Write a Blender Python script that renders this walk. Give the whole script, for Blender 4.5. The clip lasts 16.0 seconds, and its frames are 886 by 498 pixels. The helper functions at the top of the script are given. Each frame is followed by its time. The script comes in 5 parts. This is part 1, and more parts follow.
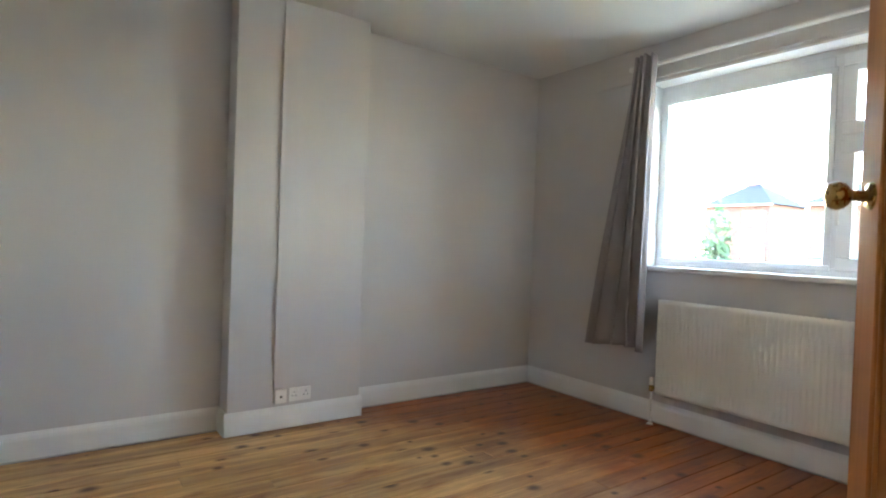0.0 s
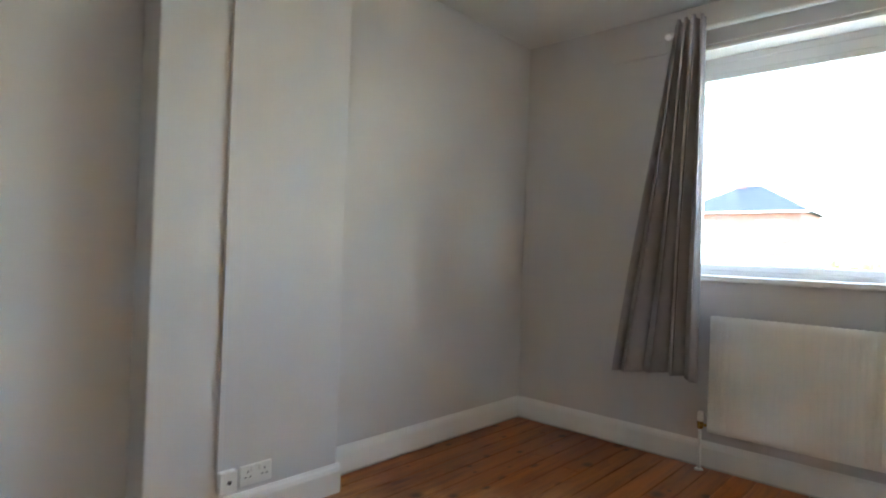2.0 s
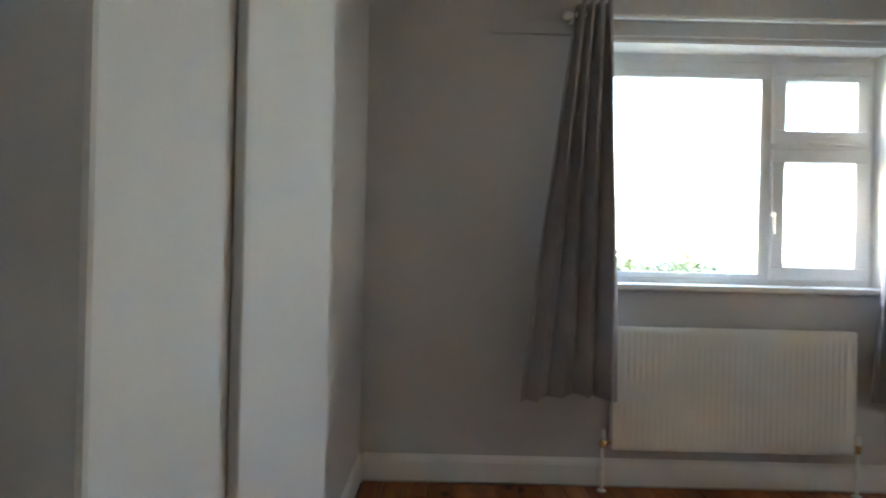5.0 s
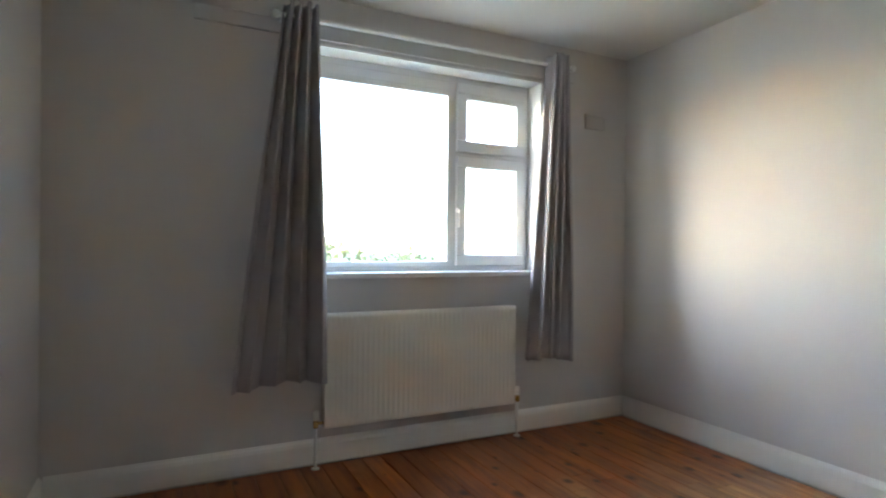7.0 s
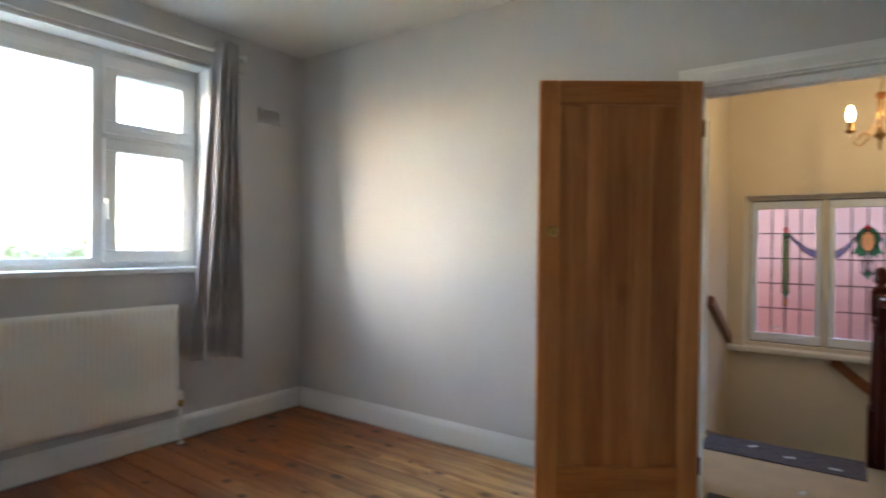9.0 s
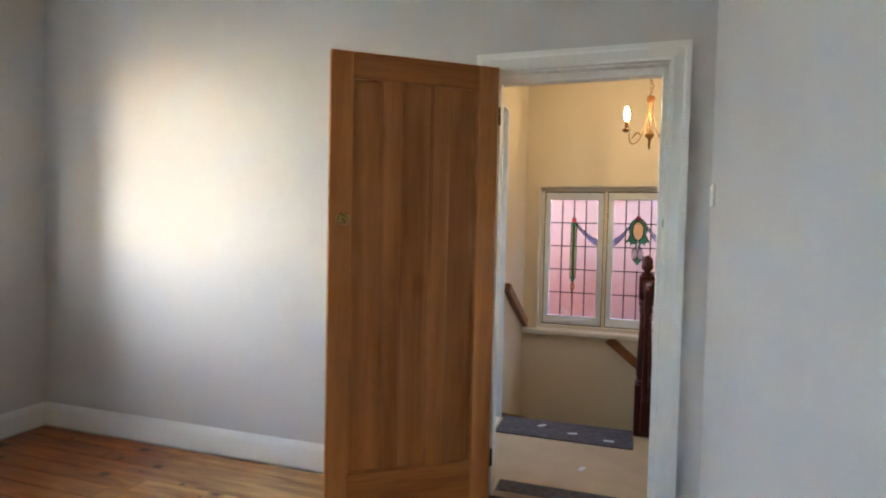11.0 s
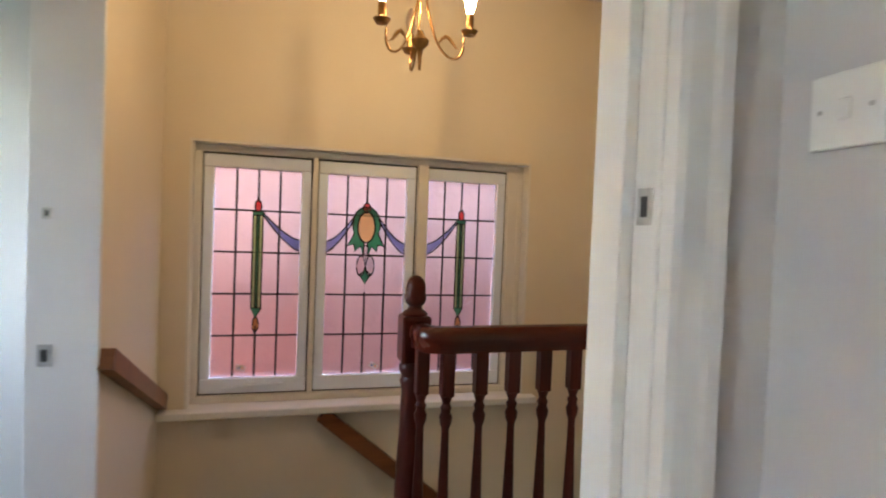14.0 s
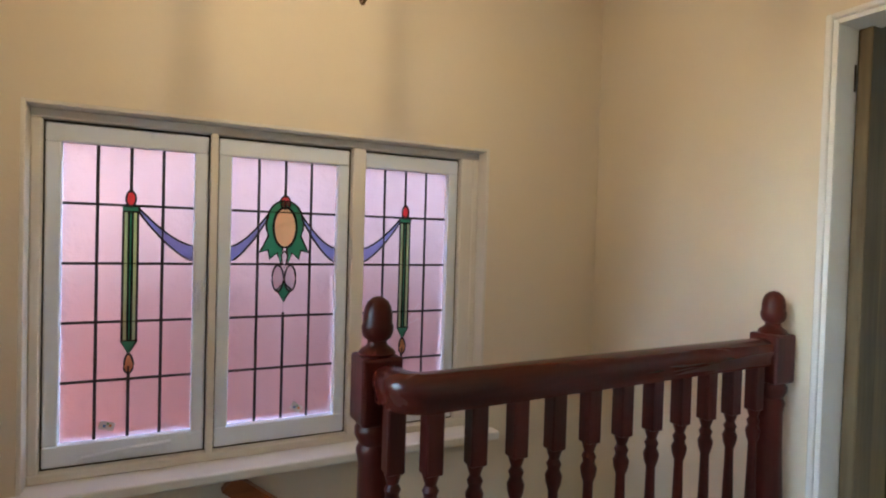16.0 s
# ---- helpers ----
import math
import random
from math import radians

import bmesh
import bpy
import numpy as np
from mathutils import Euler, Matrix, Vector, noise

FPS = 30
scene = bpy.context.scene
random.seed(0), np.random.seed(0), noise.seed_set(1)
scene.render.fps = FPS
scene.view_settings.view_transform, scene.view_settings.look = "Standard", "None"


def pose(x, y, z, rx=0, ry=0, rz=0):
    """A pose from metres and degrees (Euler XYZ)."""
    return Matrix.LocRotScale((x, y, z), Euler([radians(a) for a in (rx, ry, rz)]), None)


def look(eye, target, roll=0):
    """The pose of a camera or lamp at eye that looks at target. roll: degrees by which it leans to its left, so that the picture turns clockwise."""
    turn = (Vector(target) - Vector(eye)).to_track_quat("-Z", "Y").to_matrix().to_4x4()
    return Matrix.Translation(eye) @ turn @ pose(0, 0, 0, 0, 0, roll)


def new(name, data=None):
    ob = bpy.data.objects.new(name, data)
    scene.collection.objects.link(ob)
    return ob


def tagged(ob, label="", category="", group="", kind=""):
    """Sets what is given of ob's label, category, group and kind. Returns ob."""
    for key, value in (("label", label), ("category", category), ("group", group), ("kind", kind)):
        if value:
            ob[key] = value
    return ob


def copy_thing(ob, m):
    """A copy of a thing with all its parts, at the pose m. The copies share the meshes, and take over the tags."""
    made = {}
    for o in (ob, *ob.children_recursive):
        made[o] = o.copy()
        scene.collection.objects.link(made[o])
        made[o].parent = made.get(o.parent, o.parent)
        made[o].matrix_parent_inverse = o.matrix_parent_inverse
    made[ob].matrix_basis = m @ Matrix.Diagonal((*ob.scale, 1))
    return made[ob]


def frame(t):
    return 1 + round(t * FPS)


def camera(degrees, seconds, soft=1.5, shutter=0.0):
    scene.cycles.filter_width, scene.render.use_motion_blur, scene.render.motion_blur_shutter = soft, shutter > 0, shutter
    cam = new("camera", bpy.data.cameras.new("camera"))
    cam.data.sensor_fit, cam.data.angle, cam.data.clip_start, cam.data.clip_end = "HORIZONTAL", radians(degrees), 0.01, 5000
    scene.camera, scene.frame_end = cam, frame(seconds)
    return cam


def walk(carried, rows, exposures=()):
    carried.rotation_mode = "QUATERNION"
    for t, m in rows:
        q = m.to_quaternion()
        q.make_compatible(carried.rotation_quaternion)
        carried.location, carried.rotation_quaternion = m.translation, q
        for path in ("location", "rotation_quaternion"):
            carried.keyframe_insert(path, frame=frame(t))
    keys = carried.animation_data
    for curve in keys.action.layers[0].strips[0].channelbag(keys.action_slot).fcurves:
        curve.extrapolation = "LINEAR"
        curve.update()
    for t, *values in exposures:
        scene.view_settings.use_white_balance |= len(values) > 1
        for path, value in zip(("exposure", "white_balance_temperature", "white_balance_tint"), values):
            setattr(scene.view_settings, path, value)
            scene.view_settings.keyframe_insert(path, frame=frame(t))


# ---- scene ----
cam = camera(76.7, 16.0, soft=2.0, shutter=0.5)
PATH = [
    (0, (0.08, 0.15, 1.192), (1.24, 1.779, 1.165), 2.1),
    (0.5, (0.115, 0.22, 1.11), (1.261, 1.859, 1.127), 1.6),
    (1, (0.145, 0.52, 1.147), (1.303, 2.151, 1.134), 1.9),
    (1.5, (0.14, 0.906, 1.17), (1.436, 2.43, 1.161), 2.1),
    (2, (0.193, 1.377, 1.152), (1.666, 2.731, 1.162), 2.1),
    (2.5, (0.201, 1.867, 1.2), (1.899, 2.925, 1.196), 1.6),
    (3, (0.312, 2.318, 1.215), (2.162, 3.08, 1.202), 1.2),
    (5.3, (0.565, 3.265, 1.244), (2.56, 3.115, 1.238), 1.1),
    (5.5, (0.536, 3.248, 1.265), (2.517, 2.977, 1.252), 0.9),
    (6, (0.51, 3.238, 1.264), (2.426, 2.668, 1.246), 1.0),
    (6.5, (0.454, 3.193, 1.237), (2.306, 2.436, 1.229), 0.7),
    (7, (0.4, 3.142, 1.23), (2.195, 2.261, 1.223), 0.6),
    (7.5, (0.317, 3.052, 1.255), (2.037, 2.032, 1.237), 0.5),
    (8, (0.29, 3.035, 1.246), (1.853, 1.787, 1.23), 0.5),
    (8.5, (0.24, 3.0, 1.24), (1.624, 1.556, 1.223), 0.5),
    (9, (0.175, 2.934, 1.239), (1.341, 1.309, 1.22), 0.6),
    (9.5, (0.109, 2.907, 1.235), (1.032, 1.133, 1.213), 0.7),
    (9.7, (0.104, 2.921, 1.236), (0.949, 1.108, 1.212), 0.6),
    (12, (0.242, 2.101, 1.286), (0.594, 0.134, 1.21), 1.7),
    (12.3, (0.266, 1.886, 1.283), (0.469, -0.103, 1.217), 1.6),
    (12.5, (0.299, 1.718, 1.286), (0.413, -0.277, 1.214), 1.8),
    (13, (0.363, 1.36, 1.295), (0.342, -0.639, 1.222), 1.8),
    (13.5, (0.426, 0.975, 1.282), (0.11, -0.999, 1.219), 2.3),
    (14, (0.425, 0.671, 1.271), (-0.126, -1.251, 1.216), 2.2),
    (14.4, (0.426, 0.477, 1.285), (-0.223, -1.413, 1.224), 2.0),
    (14.5, (0.426, 0.42, 1.28), (-0.248, -1.462, 1.225), 1.9),
    (15, (0.446, 0.236, 1.274), (-0.338, -1.603, 1.226), 2.0),
    (15.5, (0.448, 0.128, 1.273), (-0.424, -1.672, 1.228), 1.9),
    (16, (0.437, 0.087, 1.27), (-0.455, -1.702, 1.227), 1.7),
]

EXPOSURES = [
    (0, 5.72, 6600, 10), (3, 5.52, 6550, 10), (5.5, 5.15, 6500, 9), (8.0, 5.28, 6350, 9), (9.0, 5.2, 6400, 10), (9.5, 5.32, 6400, 10),
    (12.0, 5.58, 6600, 12), (13.0, 5.6, 6750, 14), (14.0, 5.5, 6900, 16), (14.5, 5.5, 6950, 18), (15.0, 5.5, 6800, 17), (15.5, 5.52, 6150, 12), (16, 5.5, 5850, 10),
]
walk(cam, [(t, look(eye, target, roll)) for t, eye, target, roll in PATH], EXPOSURES)

# ---- world and sun ----
world = bpy.data.worlds.new("sky")
scene.world = world
world.use_nodes = True
wn = world.node_tree
sky = wn.nodes.new("ShaderNodeTexSky")
sky.sky_type = "NISHITA"
sky.sun_disc = False
sky.sun_elevation, sky.sun_rotation = radians(17), radians(30)
sky.dust_density, sky.air_density, sky.ozone_density = 0.25, 1.0, 1.0
bg = wn.nodes["Background"]
bg.inputs["Strength"].default_value = 0.15
wn.links.new(sky.outputs[0], bg.inputs["Color"])
sun = new("sun", bpy.data.lights.new("sun", "SUN"))
sun.data.energy, sun.data.angle, sun.data.color = 0.036, radians(24), (0.98, 0.985, 1.0)
sun.matrix_world = look((30 * math.sin(radians(30)), 30 * math.cos(radians(30)), 30 * math.tan(radians(13))), (0, 0, 0))

# ---- plan ----
XL, XW, Y0, YB, ZC = -0.178, 3.545, 0.10, 3.675, 2.63      # bedroom
YD = -0.015                                               # landing side of the door wall
XA, XR, YW, ZL = 0.91, -1.315, -1.88, 2.47                 # landing
OPEN_W, OPEN_H = 0.742, 1.985                              # bedroom doorway


# ---- helpers of this scene ----
ORIGIN = {}


def thing(name, at, label, category, group="", kind=""):
    ob = new(name)
    ob.location = at
    ORIGIN[ob] = Vector(at)
    return tagged(ob, label, category, group, kind)


def part(name, bm, material, parent=None, label="", smooth=False, local=False):
    """Links a bmesh as one mesh object; world coordinates unless local."""
    if parent is not None and not local:
        bmesh.ops.translate(bm, vec=-ORIGIN.get(parent, Vector()), verts=bm.verts)
    me = bpy.data.meshes.new(name)
    bm.to_mesh(me)
    bm.free()
    me.materials.append(material)
    if smooth:
        for p in me.polygons:
            p.use_smooth = True
        me.set_sharp_from_angle(angle=radians(40))
    ob = new(name, me)
    if parent is not None:
        ob.parent = parent
        ORIGIN[ob] = ORIGIN.get(parent, Vector())
    if label:
        ob["label"] = label
    return ob


def box(x0, x1, y0, y1, z0, z1, bevel=0.0, seg=1, bm=None):
    own = bmesh.new()
    bmesh.ops.create_cube(own, size=1.0)
    for v in own.verts:
        v.co = Vector((x0 + (v.co.x + 0.5) * (x1 - x0), y0 + (v.co.y + 0.5) * (y1 - y0), z0 + (v.co.z + 0.5) * (z1 - z0)))
    if bevel:
        bmesh.ops.bevel(own, geom=own.edges[:], offset=bevel, segments=seg, affect="EDGES", profile=0.5)
    if bm is None:
        return own
    me = bpy.data.meshes.new("tmp")
    own.to_mesh(me)
    own.free()
    bm.from_mesh(me)
    bpy.data.meshes.remove(me)
    return bm


def lathe(profile, at, seg=20, axis="z"):
    """Turned solid from (radius, height) pairs."""
    bm = bmesh.new()
    rings = []
    for r, h in profile:
        ring = []
        for i in range(seg):
            a = 2 * math.pi * i / seg
            c, s = r * math.cos(a), r * math.sin(a)
            co = {"z": (c, s, h), "x": (h, c, s), "y": (c, h, s)}[axis]
            ring.append(bm.verts.new(Vector(co) + Vector(at)))
        rings.append(ring)
    for a, b in zip(rings, rings[1:]):
        for i in range(seg):
            bm.faces.new((a[i], a[(i + 1) % seg], b[(i + 1) % seg], b[i]))
    bm.faces.new(rings[0])
    bm.faces.new(rings[-1])
    bmesh.ops.recalc_face_normals(bm, faces=bm.faces)
    return bm


def tube(points, radius, seg=8, bm=None, squash=1.0):
    """A round bar along a line of points."""
    if bm is None:
        bm = bmesh.new()
    pts = [Vector(p) for p in points]
    rings = []
    for i, p in enumerate(pts):
        d = (pts[min(i + 1, len(pts) - 1)] - pts[max(i - 1, 0)]).normalized()
        side = d.cross(Vector((0, 0, 1)))
        if side.length < 0.05:
            side = d.cross(Vector((0, 1, 0)))
        side.normalize()
        up = side.cross(d)
        r = radius(i / (len(pts) - 1)) if callable(radius) else radius
        rings.append([bm.verts.new(p + side * (r * math.cos(2 * math.pi * k / seg)) + up * (r * squash * math.sin(2 * math.pi * k / seg))) for k in range(seg)])
    fs = []
    for a, b in zip(rings, rings[1:]):
        for k in range(seg):
            fs.append(bm.faces.new((a[k], a[(k + 1) % seg], b[(k + 1) % seg], b[k])))
    fs += [bm.faces.new(rings[0]), bm.faces.new(rings[-1])]
    bmesh.ops.recalc_face_normals(bm, faces=fs)
    return bm


def prism(outline, y0, y1, bm=None):
    """A flat shape in the x-z plane with thickness along y."""
    if bm is None:
        bm = bmesh.new()
    a = [bm.verts.new((x, y0, z)) for x, z in outline]
    b = [bm.verts.new((x, y1, z)) for x, z in outline]
    n = len(a)
    fs = [bm.faces.new(a), bm.faces.new(b[::-1])]
    for i in range(n):
        fs.append(bm.faces.new((a[i], b[i], b[(i + 1) % n], a[(i + 1) % n])))
    bmesh.ops.recalc_face_normals(bm, faces=fs)
    return bm


def extrude_profile(profile, length, along="x", at=(0, 0, 0), bm=None):
    """A moulding: profile (depth, height) swept along x or y."""
    if bm is None:
        bm = bmesh.new()
    rings = []
    for s in (0, length):
        ring = []
        for d, h in profile:
            co = (s, d, h) if along == "x" else (d, s, h)
            ring.append(bm.verts.new(Vector(co) + Vector(at)))
        rings.append(ring)
    n = len(profile)
    fs = [bm.faces.new(rings[0]), bm.faces.new(rings[1])]
    for i in range(n):
        fs.append(bm.faces.new((rings[0][i], rings[0][(i + 1) % n], rings[1][(i + 1) % n], rings[1][i])))
    bmesh.ops.recalc_face_normals(bm, faces=fs)
    return bm


# ---- materials ----
def mat(name, color, rough=0.6, metal=0.0, vary=0.06, scale=3.0, bump=0.0, bump_scale=60.0, spec=0.5, coat=0.0, stretch=(1, 1, 1), fine=0.0, by_object=0.0):
    """A painted or plain surface with slow tone variation, fine grain and relief."""
    m = bpy.data.materials.new(name)
    m.use_nodes = True
    n, l = m.node_tree.nodes, m.node_tree.links
    b = n["Principled BSDF"]
    b.inputs["Roughness"].default_value, b.inputs["Metallic"].default_value = rough, metal
    b.inputs["Specular IOR Level"].default_value, b.inputs["Coat Weight"].default_value = spec, coat
    tc, mp = n.new("ShaderNodeTexCoord"), n.new("ShaderNodeMapping")
    mp.inputs["Scale"].default_value = stretch
    l.new(tc.outputs["Object"], mp.inputs["Vector"])
    no = n.new("ShaderNodeTexNoise")
    no.inputs["Scale"].default_value, no.inputs["Detail"].default_value = scale, 6
    l.new(mp.outputs[0], no.inputs["Vector"])
    ramp = n.new("ShaderNodeValToRGB")
    lo, hi = [c * (1 - vary) for c in color], [min(1, c * (1 + vary)) for c in color]
    ramp.color_ramp.elements[0].position, ramp.color_ramp.elements[1].position = 0.3, 0.7
    ramp.color_ramp.elements[0].color, ramp.color_ramp.elements[1].color = (*lo, 1), (*hi, 1)
    l.new(no.outputs["Fac"], ramp.inputs["Fac"])
    out = ramp.outputs["Color"]
    if by_object:
        oi, hs = n.new("ShaderNodeObjectInfo"), n.new("ShaderNodeHueSaturation")
        mr = n.new("ShaderNodeMapRange")
        mr.inputs["To Min"].default_value, mr.inputs["To Max"].default_value = 1 - by_object, 1 + by_object
        l.new(oi.outputs["Random"], mr.inputs["Value"])
        l.new(mr.outputs[0], hs.inputs["Value"])
        l.new(out, hs.inputs["Color"])
        out = hs.outputs["Color"]
    l.new(out, b.inputs["Base Color"])
    if fine:
        nr = n.new("ShaderNodeTexNoise")
        nr.inputs["Scale"].default_value = scale * 4
        l.new(mp.outputs[0], nr.inputs["Vector"])
        mr = n.new("ShaderNodeMapRange")
        mr.inputs["To Min"].default_value, mr.inputs["To Max"].default_value = max(0.02, rough - fine), rough + fine
        l.new(nr.outputs["Fac"], mr.inputs["Value"])
        l.new(mr.outputs[0], b.inputs["Roughness"])
    if bump:
        nb, bp = n.new("ShaderNodeTexNoise"), n.new("ShaderNodeBump")
        nb.inputs["Scale"].default_value, nb.inputs["Detail"].default_value = bump_scale, 4
        bp.inputs["Strength"].default_value, bp.inputs["Distance"].default_value = bump, 0.004
        l.new(mp.outputs[0], nb.inputs["Vector"])
        l.new(nb.outputs["Fac"], bp.inputs["Height"])
        l.new(bp.outputs[0], b.inputs["Normal"])
    return m


def wood(name, dark, light, axis="x", rough=0.35, knots=0.0, coat=0.0, grain=14.0, by_object=0.0, waves=0.35, spec=0.5):
    """Timber with grain along an axis, darker growth rings and knots."""
    m = bpy.data.materials.new(name)
    m.use_nodes = True
    n, l = m.node_tree.nodes, m.node_tree.links
    b = n["Principled BSDF"]
    b.inputs["Coat Weight"].default_value, b.inputs["Coat Roughness"].default_value = coat, 0.18
    b.inputs["Specular IOR Level"].default_value = spec
    tc, mp, oi = n.new("ShaderNodeTexCoord"), n.new("ShaderNodeMapping"), n.new("ShaderNodeObjectInfo")
    mp.inputs["Scale"].default_value = {"x": (0.07, 1, 1), "y": (1, 0.07, 1), "z": (1, 1, 0.07)}[axis]
    shift = n.new("ShaderNodeVectorMath")
    shift.operation = "MULTIPLY_ADD"
    shift.inputs[0].default_value = (1, 1, 1)
    cx = n.new("ShaderNodeCombineXYZ")
    mul = n.new("ShaderNodeMath")
    mul.operation, mul.inputs[1].default_value = "MULTIPLY", 37.0
    l.new(oi.outputs["Random"], mul.inputs[0])
    for k in range(3):
        l.new(mul.outputs[0], cx.inputs[k])
    add = n.new("ShaderNodeVectorMath")
    l.new(tc.outputs["Object"], add.inputs[0])
    l.new(cx.outputs[0], add.inputs[1])
    l.new(add.outputs[0], mp.inputs["Vector"])
    g1 = n.new("ShaderNodeTexNoise")
    g1.inputs["Scale"].default_value, g1.inputs["Detail"].default_value, g1.inputs["Distortion"].default_value = grain, 8, 0.6
    l.new(mp.outputs[0], g1.inputs["Vector"])
    g2 = n.new("ShaderNodeTexNoise")
    g2.inputs["Scale"].default_value, g2.inputs["Detail"].default_value = grain * 9, 4
    l.new(mp.outputs[0], g2.inputs["Vector"])
    mix = n.new("ShaderNodeMath")
    mix.operation = "MULTIPLY_ADD"
    mix.inputs[1].default_value = waves
    l.new(g2.outputs["Fac"], mix.inputs[0])
    sub = n.new("ShaderNodeMath")
    sub.operation, sub.inputs[1].default_value = "SUBTRACT", waves * 0.5
    l.new(g1.outputs["Fac"], sub.inputs[0])
    l.new(sub.outputs[0], mix.inputs[2])
    ramp = n.new("ShaderNodeValToRGB")
    e = ramp.color_ramp.elements
    e[0].position, e[1].position = 0.32, 0.66
    e[0].color, e[1].color = (*dark, 1), (*light, 1)
    l.new(mix.outputs[0], ramp.inputs["Fac"])
    out = ramp.outputs["Color"]
    if knots:
        kp = n.new("ShaderNodeMapping")
        kp.inputs["Scale"].default_value = {"x": (0.75, 1, 1), "y": (1, 0.75, 1), "z": (1, 1, 0.55)}[axis]
        l.new(add.outputs[0], kp.inputs["Vector"])
        vo = n.new("ShaderNodeTexVoronoi")
        vo.voronoi_dimensions = "2D" if axis == "x" else "3D"
        vo.inputs["Scale"].default_value = 3.9
        l.new(kp.outputs[0], vo.inputs["Vector"])
        kr = n.new("ShaderNodeValToRGB")
        kr.color_ramp.elements[0].position, kr.color_ramp.elements[1].position = 0.03, 0.115
        kr.color_ramp.elements[0].color, kr.color_ramp.elements[1].color = (knots, knots, knots, 1), (0, 0, 0, 1)
        pick, size, rel = n.new("ShaderNodeSeparateColor"), n.new("ShaderNodeMapRange"), n.new("ShaderNodeMath")
        l.new(vo.outputs["Color"], pick.inputs[0])
        l.new(pick.outputs[0], size.inputs["Value"])
        size.inputs["To Min"].default_value, size.inputs["To Max"].default_value = 0.35, 1.6
        rel.operation = "DIVIDE"
        l.new(vo.outputs["Distance"], rel.inputs[0])
        l.new(size.outputs[0], rel.inputs[1])
        l.new(rel.outputs[0], kr.inputs["Fac"])
        km = n.new("ShaderNodeMixRGB")
        km.inputs["Color2"].default_value = (dark[0] * 0.26, dark[1] * 0.18, dark[2] * 0.12, 1)
        l.new(kr.outputs["Color"], km.inputs["Fac"])
        l.new(out, km.inputs["Color1"])
        out = km.outputs["Color"]
    if by_object:
        hs, mr = n.new("ShaderNodeHueSaturation"), n.new("ShaderNodeMapRange")
        mr.inputs["To Min"].default_value, mr.inputs["To Max"].default_value = 1 - by_object, 1 + by_object
        l.new(oi.outputs["Random"], mr.inputs["Value"])
        l.new(mr.outputs[0], hs.inputs["Value"])
        l.new(out, hs.inputs["Color"])
        out = hs.outputs["Color"]
    l.new(out, b.inputs["Base Color"])
    rr = n.new("ShaderNodeMapRange")
    rr.inputs["To Min"].default_value, rr.inputs["To Max"].default_value = rough - 0.08, rough + 0.12
    l.new(g1.outputs["Fac"], rr.inputs["Value"])
    l.new(rr.outputs[0], b.inputs["Roughness"])
    bp = n.new("ShaderNodeBump")
    bp.inputs["Strength"].default_value, bp.inputs["Distance"].default_value = 0.25, 0.002
    l.new(g2.outputs["Fac"], bp.inputs["Height"])
    l.new(bp.outputs[0], b.inputs["Normal"])
    return m


